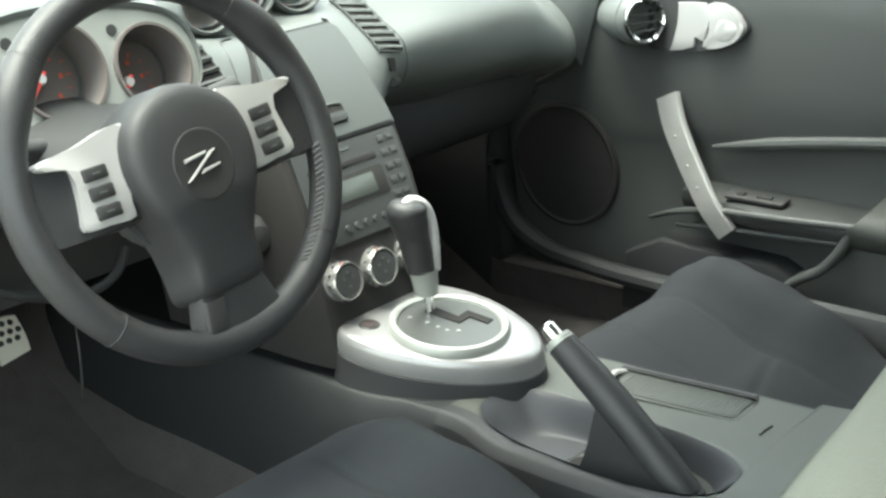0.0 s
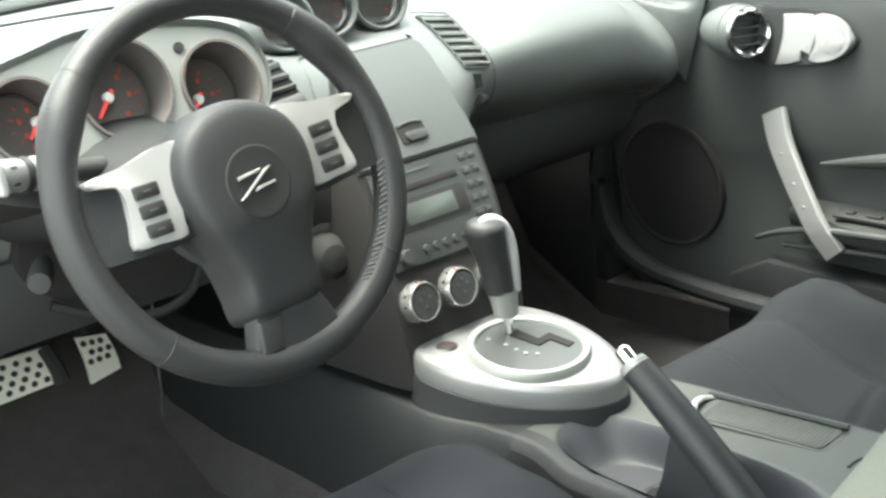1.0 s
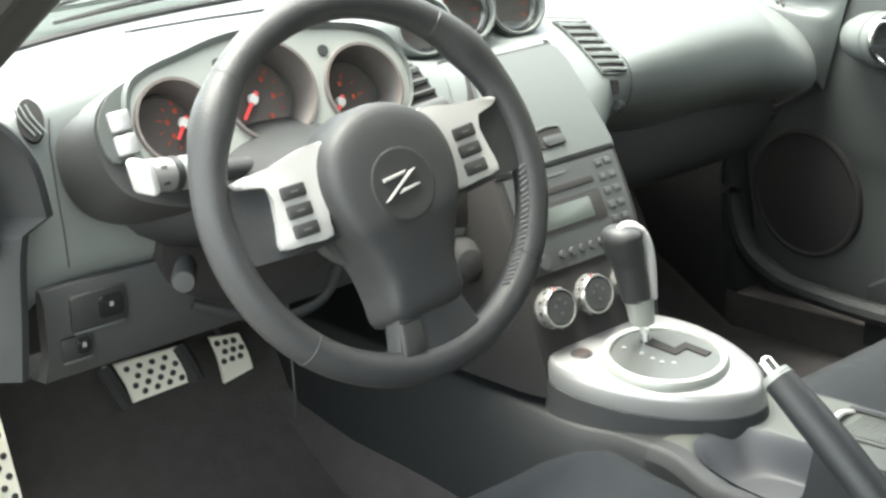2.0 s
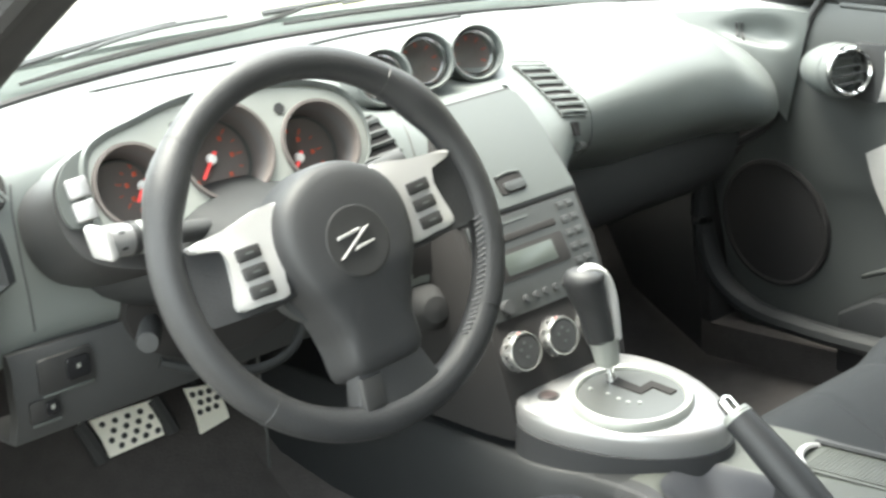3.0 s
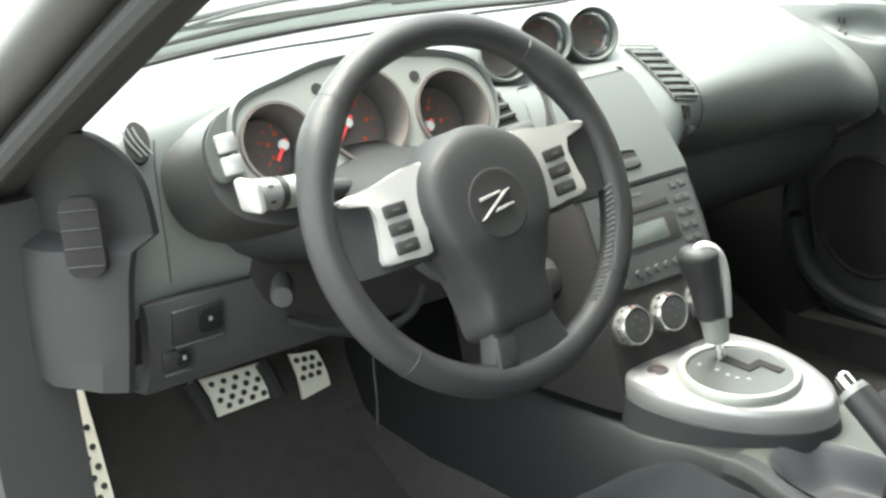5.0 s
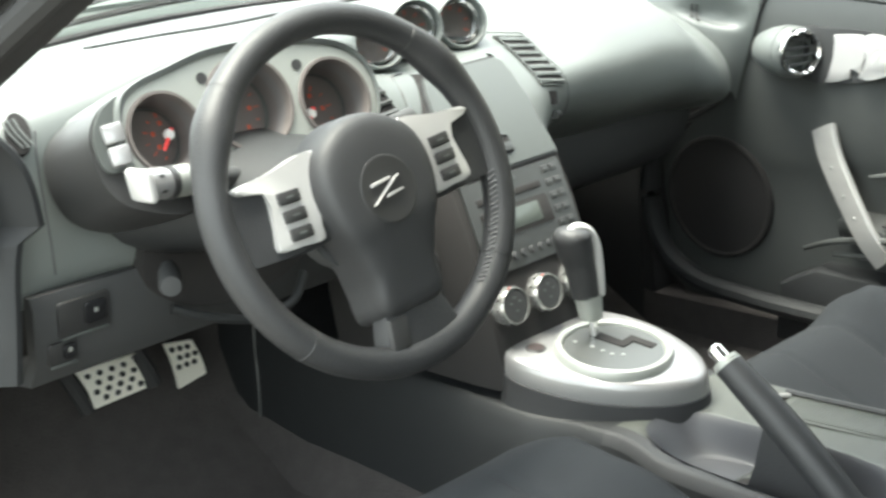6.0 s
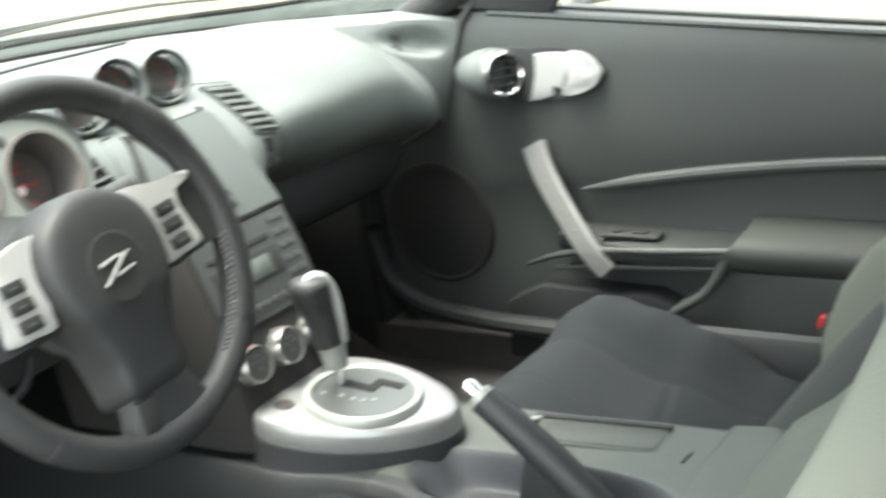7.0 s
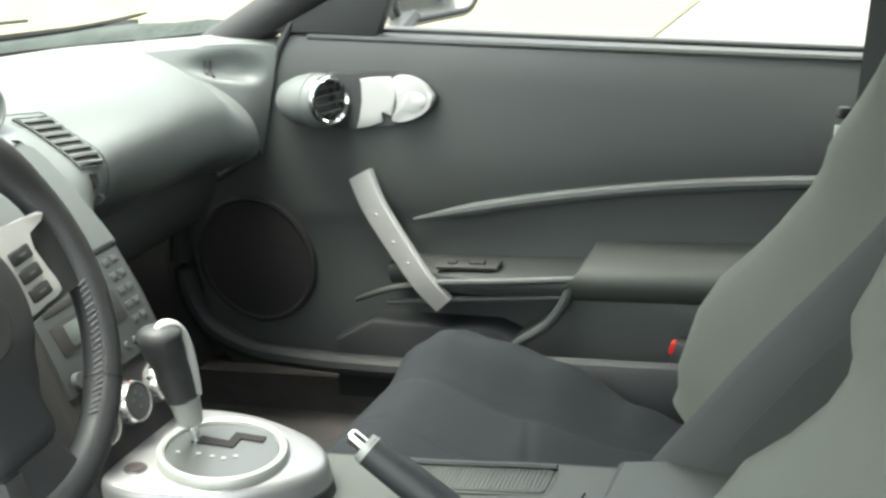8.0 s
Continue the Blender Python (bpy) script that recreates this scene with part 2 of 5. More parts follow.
def build_backdrop():
    bm = bmesh.new()
    prism([(12, -30), (13, -30), (13, 40), (12, 40)], -0.32, 6, bm=bm)
    m = material("pale_stucco", (0.25, 0.237, 0.18), 0.9, 0, 0.3, 0.05, 0.08, 3)
    tagged(part("wall_east", bm, m), "pale cream rendered wall of a far building", "wall", kind="structure")
    bm = bmesh.new()
    bmesh.ops.create_grid(bm, x_segments=2, y_segments=2, size=4, matrix=pose(7.5, 5, -0.31))
    m = material("dry_lawn", (0.13, 0.13, 0.075), 0.95, 0, 1, 0.04, 0.3, 0.8)
    tagged(part("lawn", bm, m), "yellow-green dry lawn beyond the tarmac", "lawn", kind="structure")


def build_shell():
    # floor pan, firewall and tunnel
    rows = []
    for x in (-0.72, -0.66, -0.655, -0.4, -0.15, -0.11, -0.09, 0.09, 0.11, 0.15, 0.4, 0.655, 0.66, 0.72):
        sill = 0.0 if abs(x) < 0.657 else (0.13 if x < 0 else 0.06)
        tun = 0.16 if abs(x) < 0.1 else (0.08 if abs(x) < 0.12 else 0.0)
        h = max(sill, tun)
        rows.append([(x, -1.3, h), (x, -0.6, h), (x, 0.2, h), (x, 0.55, h), (x, 0.72, max(h, 0.1)), (x, 0.85, 0.36), (x, 0.86, 0.6)])
    tagged(part("floor", thick(rows, (0, 0, -0.02)), M_CARPET), "black carpeted footwell floor", "floor", kind="structure")
    # kick panels and sill trims
    for s, ahead in ((-1, 0.40), (1, 0.51)):
        rows = [[(s * (0.655 + e), y, 0.0), (s * (0.66 + e), y, 0.2), (s * (0.665 + e), y, 0.42), (s * (0.668 + e), y, 0.57)] for y, e in ((ahead + 0.045, 0.075), (ahead + 0.047, 0.02), (ahead + 0.053, 0.0), (ahead + 0.1, 0), (0.7, 0), (0.86, 0))]
        tagged(part("trim_kick", thick(rows, (s * 0.02, 0, 0)), M_RUBBER), "dark kick panel beside the footwell", "trim", kind="structure")
        post = [(-0.662, 0.47), (-0.76, 0.47), (-0.76, 0.40), (-0.662, 0.40)] if s < 0 else [(0.662, 0.54), (0.74, 0.54), (0.74, 0.33), (0.78, 0.33), (0.78, 0.58), (0.662, 0.58)]
        bm = prism(post, 0.0, 0.60 if s < 0 else 0.57)
        tagged(part("trim_post", bm, M_RUBBER), "dark hinge post trim ahead of the door", "trim", kind="structure")
        arc = spline(([(0.648, 0.490, 0.37), (0.645, 0.518, 0.30), (0.645, 0.520, 0.22), (0.643, 0.490, 0.150), (0.641, 0.42, 0.112)] if s > 0 else []) + [(s * 0.640, 0.33, 0.100 if s > 0 else 0.125), (s * 0.640, 0.20, 0.094 if s > 0 else 0.10), (s * 0.640, -0.2, 0.09), (s * 0.640, -0.85, 0.09)], 6)
        tagged(part("trim_sill", tube(arc, 0.020, 10, 0.8), M_CAP), "dark moulded sill trim along the door opening", "trim", kind="structure")
    # headliner roof
    rows = []
    for y, z, w in ((0.0, 0.95, 0.52), (-0.15, 0.99, 0.54), (-0.5, 1.03, 0.55), (-0.9, 1.0, 0.54), (-1.3, 0.9, 0.5)):
        rows.append([(w * k / 6, y, z - 0.03 * (k / 6) ** 2) for k in range(-6, 7)])
    tagged(part("ceiling", thick(rows, (0, 0, 0.04)), M_HEAD), "pale grey fabric headliner", "ceiling", kind="structure")
    # rear bulkhead
    rows = [[(x, -1.2, 0.0), (x, -1.25, 0.5), (x, -1.3, 0.9)] for x in (-0.7, -0.35, 0, 0.35, 0.7)]
    tagged(part("wall_south", thick(rows, (0, -0.03, 0)), M_CARPET), "dark carpeted bulkhead behind the seats", "wall", kind="structure")


def build_pillars():
    # driver's side windscreen pillar with its door seal
    line = spline([(-0.70, 0.44, 0.60), (-0.675, 0.24, 0.705), (-0.645, -0.05, 0.845), (-0.60, -0.35, 0.97), (-0.575, -0.8, 1.03), (-0.57, -1.2, 0.98)], 5)
    p = thing("windscreen_pillar", "dark grey windscreen pillar with black door seal", "pillar", line[0])
    part("trim", tube([q + Vector((0.012, 0.02, 0.022)) for q in line], 0.042, 14, 0.8), M_RUBBER, p)
    part("seal", tube([q + Vector((-0.025, -0.01, 0.005)) for q in line], 0.014, 10), M_RUBBER, p, "black rubber door seal")
    part("frame", tube([q + Vector((-0.035, 0.02, 0.045)) for q in line], 0.03, 12), M_BLACK, p, "dark outer pillar frame")
    # passenger side
    line = spline([(0.74, 0.46, 0.575), (0.72, 0.28, 0.66), (0.68, 0.0, 0.8), (0.62, -0.3, 0.95), (0.575, -0.8, 1.03), (0.57, -1.2, 0.98)], 5)
    q = thing("windscreen_pillar", "dark grey windscreen pillar with black door seal", "pillar", line[0])
    part("trim", tube(line, 0.04, 14, 0.8), M_RUBBER, q)
    # rear quarter
    for s in (-1, 1):
        far = -1.02 if s > 0 else -0.90
        rows = [[(s * 0.70, far + 0.04, z), (s * 0.69, -1.1, z), (s * 0.68, -1.25, z)] for z in (0.0, 0.2, 0.4, 0.55)]
        rows += [[(s * (0.70 - 0.3 * (z - 0.55)), far - 0.05 * (z - 0.55), z), (s * (0.68 - 0.3 * (z - 0.55)), -1.12, z), (s * (0.66 - 0.3 * (z - 0.55)), -1.25, z)] for z in (0.7, 0.85, 0.98)]
        tagged(part("wall_west" if s < 0 else "wall_east_pillar", thick(rows, (s * 0.04, 0, 0)), M_LOWER), "dark rear quarter trim panel beside the seat", "trim", kind="structure")


def build_windscreen():
    def base(x):
        return Vector((x, 0.83 - 0.45 * x * x, 0.658 - 0.03 * x - 0.07 * x * x))

    def head(x):
        return Vector((x * 0.72, 0.02 - 0.1 * x * x, 0.955 - 0.03 * x * x))
    xs = [k / 10 * 0.72 for k in range(-10, 11)]
    w = thing("windscreen", "raked clear windscreen with black base band", "windscreen", base(0), kind="")
    rows = []
    for x in xs:
        a, b = base(x), head(x)
        rows.append([a.lerp(b, t) + Vector((0, 0, 0.03 * math.sin(math.pi * t))) for t in (0, 0.2, 0.4, 0.6, 0.8, 1)])
    g = part("pane", thick(rows, (0, 0.001, 0.004)), M_GLASS, w)
    g.visible_shadow = False
    rows = [[base(x) + Vector((0, -0.008, 0.003)), base(x) + Vector((0, 0.014, 0.004)), base(x) + Vector((0, 0.03, -0.03))] for x in xs]
    part("seal", thick(rows, (0, 0, -0.012)), M_VOID, w, "black base seal")
    # cowl and bonnet outside, tree reflections mottled into their colours
    rows = []
    for x in [k / 8 * 0.9 for k in range(-8, 9)]:
        b = base(x)
        rows.append([b + Vector((0, dy, dz + 0.035 * x * x)) for dy, dz in ((0.03, -0.02), (0.06, -0.006), (0.10, -0.002), (0.16, -0.006), (0.22, -0.004), (0.29, -0.006), (0.33, -0.02))])
    tagged(part("cowl", thick(rows, (0, 0, -0.02)), M_COWL), "grey cowl panel under the windscreen with reflections in its colour", "cowl", kind="structure")
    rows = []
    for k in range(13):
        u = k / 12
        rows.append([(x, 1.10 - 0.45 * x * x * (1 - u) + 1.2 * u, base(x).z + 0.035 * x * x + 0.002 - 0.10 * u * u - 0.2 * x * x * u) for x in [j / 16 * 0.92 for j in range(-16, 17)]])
    tagged(part("bonnet", thick(rows, (0, 0, -0.03)), M_BONNET), "silver car bonnet seen through the windscreen, reflections in its colour", "bonnet")
    # wipers
    for x0, x1 in ((-0.35, 0.10), (0.10, 0.735)):
        q = thing("wiper", "black windscreen wiper resting at the glass base", "wiper", base(x0) + Vector((0, 0.05, 0)), "wipers")
        def on_glass(t, up, out):
            x = lerp(x0, x1, t)
            return base(x).lerp(head(x), up) + Vector((0, 0.03, out))
        rise = [0.02 + 0.035 * t + 0.05 * max(0, t - 0.8) ** 2 / 0.04 for t in (0, 0.2, 0.4, 0.6, 0.8, 0.9, 1)]
        blade = spline([on_glass(t, r, 0.012) for t, r in zip((0, 0.2, 0.4, 0.6, 0.8, 0.9, 1), rise)], 4)
        n = len(blade)
        part("blade", tube(blade, [0.0015 + 0.004 * math.sin(math.pi * min(1, max(0.03, k / (n - 1)))) ** 0.5 for k in range(n)], 6), M_VOID, q)
        part("bridge", tube(spline([on_glass(t, 0.035 + 0.04 * t, 0.02 + 0.012 * math.sin(math.pi * t)) for t in (0.15, 0.35, 0.55, 0.75)], 4), 0.003, 6), M_BLACK, q)
        part("arm", tube(spline([on_glass(t, 0.01 + 0.06 * t, 0.03 + 0.01 * t) + Vector((0, 0.05 * (1 - t), 0)) for t in (0, 0.2, 0.4, 0.6)], 4), [0.006 - 0.0003 * k for k in range(13)], 6), M_BLACK, q)


# ---- passenger door ----
def belt(y):
    return 0.583 + 0.075 * y


def build_passenger_door():
    d = thing("passenger_door", "charcoal vinyl passenger door with silver pull handle", "car door", (0.72, 0, 0.05))
    rows = []
    for k in range(31):
        y = 0.348 - 1.35 * k / 30
        b = belt(y)
        strip, fold = max(strip_z(y), 0.322), ramp(-y, [(-0.16, 0.0), (-0.06, 1.0)])
        lead = [(0.03, 0.47), (0.12, 0.525), (0.30, 0.54), (0.36, 0.475), (0.41, 0.42), (0.469, 0.376), (0.538, 0.339), (0.60, 0.308)]
        rows.append([(x, lerp(ramp(z, lead), -1.002, k / 30), z) for x, y, z in ((0.745, y, b - 0.02), (0.738, y, b + 0.001), (0.724, y, b), (0.708, y, b - 0.008), (0.700, y, b - 0.026), (0.697, y, b - 0.06), (0.693, y, 0.47), (0.692, y, 0.42),
                     (lerp(0.696, 0.693, fold), y, strip + 0.012), (lerp(0.697, 0.700, fold), y, strip - 0.012), (lerp(0.699, 0.705, fold), y, 0.30), (lerp(0.701, 0.705, fold), y, 0.2), (0.69, y, 0.1), (0.70, y, 0.03))])
    part("panel", thick(rows, (0.03, 0, 0)), M_DOOR, d)
    part("belt_seal", tube([(0.730, 0.16 - 0.05 * k, belt(0.16 - 0.05 * k) + 0.004) for k in range(24)], 0.004, 8, 0.8), M_RUBBER, d, "black rubber window seal")
    part("belt_cap", tube([(0.7135, 0.27 - 0.06 * k, belt(0.27 - 0.06 * k) - 0.0045) for k in range(22)], 0.010, 10, 0.7), M_DOOR, d, "rounded window ledge")
    # bright moulding that arcs along the panel
    ys = [0.125 - k * 0.05 for k in range(19)]
    part("moulding", tube([(0.692, y, strip_z(y)) for y in ys], [0.003, 0.007] + [0.010] * (len(ys) - 2), 10), M_DOOR, d, "smooth grey moulding")
    # armrest: front shelf with switches, rear pad
    rows = []
    for k in range(13):
        y = 0.17 - 0.33 * k / 12
        inn = ramp(y, [(0.02, 0.632), (0.17, 0.672)])
        rows.append([(0.71, y, 0.258), (0.68, y, 0.254), (inn + 0.014, y, 0.250), (inn + 0.003, y, 0.246), (inn, y, 0.240), (inn + 0.001, y, 0.230), (inn + 0.006, y, 0.220), (inn + 0.02, y, 0.213), (0.71, y, 0.205)])
    part("armrest", sheet(rows, closed_v=True, caps=True), M_STACK, d)
    rows = []
    for k in range(15):
        y = -0.128 - 0.55 * k / 14
        t = min(1, k / 2)
        rows.append([(0.71, y - 0.03 * (1 - t), 0.285), (0.67, y - 0.03, 0.277), (0.642, y - 0.025, 0.268), (0.630, y - 0.02, 0.261), (0.624, y - 0.012, 0.252), (0.624, y, 0.240), (0.632, y + 0.01, 0.224), (0.645, y + 0.02, 0.214), (0.71, y + 0.03, 0.205)])
    part("armrest_pad", sheet(rows, closed_v=True, caps=True), M_PAD, d, "grey-green padded armrest")
    # grip channel under the handle and rail below it
    part("shelf_ridge", tube(spline([(0.680, 0.235, 0.188), (0.655, 0.168, 0.216), (0.642, 0.086, 0.234), (0.633, -0.024, 0.243), (0.632, -0.145, 0.251)], 6), [0.004 + 0.0015 * min(1, k / 8) for k in range(25)], 10), M_DOOR, d, "smooth grey shelf edge")
    part("grip_rail", tube(spline([(0.660, 0.17, 0.194), (0.648, 0.048, 0.207), (0.644, -0.03, 0.213), (0.640, -0.118, 0.220)], 6), 0.0045, 10), M_DOOR, d)
    part("strut", tube(spline([(0.64, -0.02, 0.12), (0.633, -0.050, 0.150), (0.631, -0.094, 0.179), (0.631, -0.124, 0.215), (0.632, -0.138, 0.245)], 5), 0.008, 10), M_DOOR, d)
    # smooth rear lower panel behind the strut
    rows = [[Vector((0.652 + 0.02 * k / 12 if z > 0.2 else 0.652, lerp(y0, -0.7, k / 12), z)) for k in range(13)] for z, y0 in ((0.218, -0.124), (0.20, -0.11), (0.18, -0.088), (0.156, -0.044), (0.12, -0.005), (0.05, 0.02))]
    part("lower_panel", thick(rows, (0.03, 0, 0)), M_DOOR, d, "smooth lower door panel")
    # lower bin
    bm = prism([(-0.14, 0.03), (0.28, 0.03), (0.27, 0.13), (0.2, 0.165), (0.0, 0.16), (-0.14, 0.1)], 0, 0.05, Matrix(((0, 0, -1, 0.70), (1, 0, 0, 0), (0, 1, 0, 0), (0, 0, 0, 1))), 0.012)
    part("door_pocket", bm, M_CAP, d, "dark moulded door pocket")
    # speaker bulge
    bm = revolve([(0.108, -0.006), (0.106, 0.003), (0.101, 0.004), (0.097, 0.001), (0.05, 0.004), (0.0005, 0.006)], 44, face_frame((0.6945, 0.415, 0.245), (-1, 0, 0)))
    part("speaker_grille", bm, M_VOID, d, "dark round speaker grille")
    # air vent: a barrel that faces rearward, its pod sunk into the panel
    m = face_frame((0.653, 0.220, 0.513), (-0.35, -0.935, 0.06)) @ Matrix.Scale(0.955, 4)
    part("vent_cup", revolve([(0.0005, -0.112), (0.016, -0.108), (0.030, -0.092), (0.038, -0.066), (0.0425, -0.036), (0.0430, -0.020), (0.0415, -0.0195), (0.0415, -0.008), (0.038, -0.004), (0.033, -0.006), (0.031, -0.03), (0.0005, -0.032)], 40, m, ends=False), M_DASH, d, "smooth grey vent pod", 50)
    v = part("vent_ring", revolve([(0.0345, -0.006), (0.0385, 0.000), (0.0375, 0.005), (0.0345, 0.0065), (0.0315, 0.004), (0.0300, -0.004), (0.0295, -0.015)], 40, m, ends=False), M_CHROME, d, "chrome vent ring")
    for k in range(4):
        h = -0.0195 + 0.013 * k
        w = math.sqrt(0.0298 ** 2 - h * h) * 2
        part("slat", rbox(w, 0.0030, 0.009, 0.0008, m @ pose(0, h, -0.008, -8)), M_LOWER, v)
    # silver release lever in an eye-shaped hollow
    m = face_frame((0.692, 0.145, 0.505), (-1, 0, 0.03), (0, 0, 1))
    dark = spline([(0.100, 0.036, 0), (0.05, 0.039, 0), (0.0, 0.040, 0), (-0.05, 0.031, 0), (-0.084, 0.0, 0), (-0.055, -0.030, 0), (0.0, -0.041, 0), (0.05, -0.046, 0), (0.10, -0.036, 0)], 5, True)
    part("lever_bezel", prism([(-p.x, p.y) for p in dark], -0.005, 0.004, m, 0.003), M_LOWER, d)
    plate = [(0.181, 0.536), (0.158, 0.538), (0.132, 0.538), (0.126, 0.527), (0.1265, 0.515), (0.129, 0.503), (0.137, 0.480), (0.147, 0.484), (0.154, 0.489), (0.152, 0.471), (0.175, 0.464), (0.197, 0.4615), (0.187, 0.480), (0.182, 0.503), (0.1805, 0.520)]
    part("lever_plate", prism([(0.145 - y, z - 0.505) for y, z in plate], 0, 0.008, m, 0.0015), M_BRIGHT, d, "bright silver plate")
    lever = spline([(0.124, 0.5375, 0), (0.108, 0.540, 0), (0.088, 0.534, 0), (0.0725, 0.521, 0), (0.0645, 0.504, 0), (0.079, 0.486, 0), (0.106, 0.474, 0), (0.134, 0.473, 0), (0.1255, 0.490, 0), (0.122, 0.503, 0), (0.1225, 0.522, 0)], 4, True)
    part("lever", prism([(0.145 - p.x, p.y - 0.505) for p in lever], 0.002, 0.015, m, 0.005, 4), M_BRIGHT, d, "bright silver release lever")
    tab = spline([(0.105, 0.514, 0), (0.085, 0.514, 0), (0.076, 0.506, 0), (0.080, 0.494, 0), (0.100, 0.486, 0), (0.112, 0.492, 0)], 4, True)
    part("lock_tab", prism([(0.145 - p.x, p.y - 0.505) for p in tab], 0.012, 0.0165, m, 0.0015), M_BRIGHT, d)
    # brushed pull handle, a bowed bar
    path = spline([(0.682, 0.200, 0.391), (0.668, 0.180, 0.351), (0.655, 0.152, 0.311), (0.645, 0.124, 0.273), (0.637, 0.096, 0.236), (0.640, 0.068, 0.201)], 5)
    n = len(path)
    rows = []
    for i, p in enumerate(path):
        t = (path[min(i + 1, n - 1)] - path[max(i - 1, 0)]).normalized()
        out = Vector((-1, 0, 0))
        side = t.cross(out).normalized()
        nrm = side.cross(t).normalized()
        w = lerp(0.021, 0.017, i / (n - 1))
        rows.append([p + side * w * a + nrm * b for a, b in ((-1, -0.006), (-1, 0.002), (-0.9, 0.005), (0, 0.0065), (0.9, 0.005), (1, 0.002), (1, -0.006), (0, -0.008))])
    hnd = part("pull_handle", sheet(rows, closed_v=True, caps=True), M_ALU, d, "brushed silver pull handle with three screws")
    for t in (0.28, 0.48, 0.66):
        p = path[int(t * (n - 1))]
        part("screw", revolve([(0.0005, 0.0022), (0.0022, 0.002), (0.0030, 0.001), (0.0030, -0.004)], 10, face_frame(p + Vector((-0.0055, 0, 0)), (-1, 0, 0.1))), M_SATIN, hnd)
    # window switch
    sw = part("switch_panel", prism(rounded(0.10, 0.03, 0.006), 0, 0.004, face_frame((0.662, 0.03, 0.257), (-0.15, 0, 1), (1, 0, 0)), 0.0015), M_BLACK, d)
    for y, w in ((0.055, 0.014), (0.015, 0.024)):
        part("switch", rbox(0.010, w, 0.005, 0.0015, pose(0.66, y, 0.262)), M_STACK, sw)
    # window glass and outer mirror
    rows = [[(0.735, y, belt(y) - 0.01), (0.70, y - 0.02, belt(y) + 0.15), (0.60, y - 0.05, 0.98)] for y in (0.14, -0.1, -0.4, -0.7, -1.0)]
    g = part("window_pane", thick(rows, (0.004, 0, 0)), M_GLASS, d)
    g.visible_shadow = False
    part("corner_trim", prism([(0.36, belt(0.36)), (0.155, belt(0.155)), (0.12, 0.66), (0.16, 0.69)], 0, 0.02, Matrix(((0, 0, -1, 0.725), (1, 0, 0, 0), (0, 1, 0, 0), (0, 0, 0, 1))), 0.004), M_BLACK, d, "black mirror corner trim")
    # outside mirror
    mm = face_frame((0.955, 0.165, 0.625), (-0.62, -0.78, 0.05))
    mir = thing("door_mirror", "silver outside door mirror", "mirror", (0.9, 0.2, 0.56))
    prof = [(0.075, 0.045, 0.0), (0.085, 0.058, -0.01), (0.084, 0.06, -0.04), (0.06, 0.045, -0.08), (0.01, 0.008, -0.10)]
    rows = [[mm @ Vector((p[0], p[1], h)) for p in rounded(2 * a, 2 * b, min(a, b) * 0.6)] for a, b, h in prof]
    part("housing", sheet(rows, closed_v=True, caps=True), M_PAINT, mir)
    part("rim", tube([mm @ Vector((x, y, 0.002)) for x, y in rounded(0.150, 0.094, 0.028)], 0.005, 8, closed=True), M_BLACK, mir)
    part("glass", prism(rounded(0.142, 0.086, 0.025), 0, 0.003, mm), M_MIRROR, mir)
    part("foot", tube([(0.74, 0.22, 0.575), (0.86, 0.2, 0.57), (0.92, 0.2, 0.585)], [0.02, 0.018, 0.022], 8, 0.6), M_BLACK, mir)


def strip_z(y):
    return 0.3775 - 0.155 * (y + 0.5) ** 2 if y > -0.5 else 0.3775


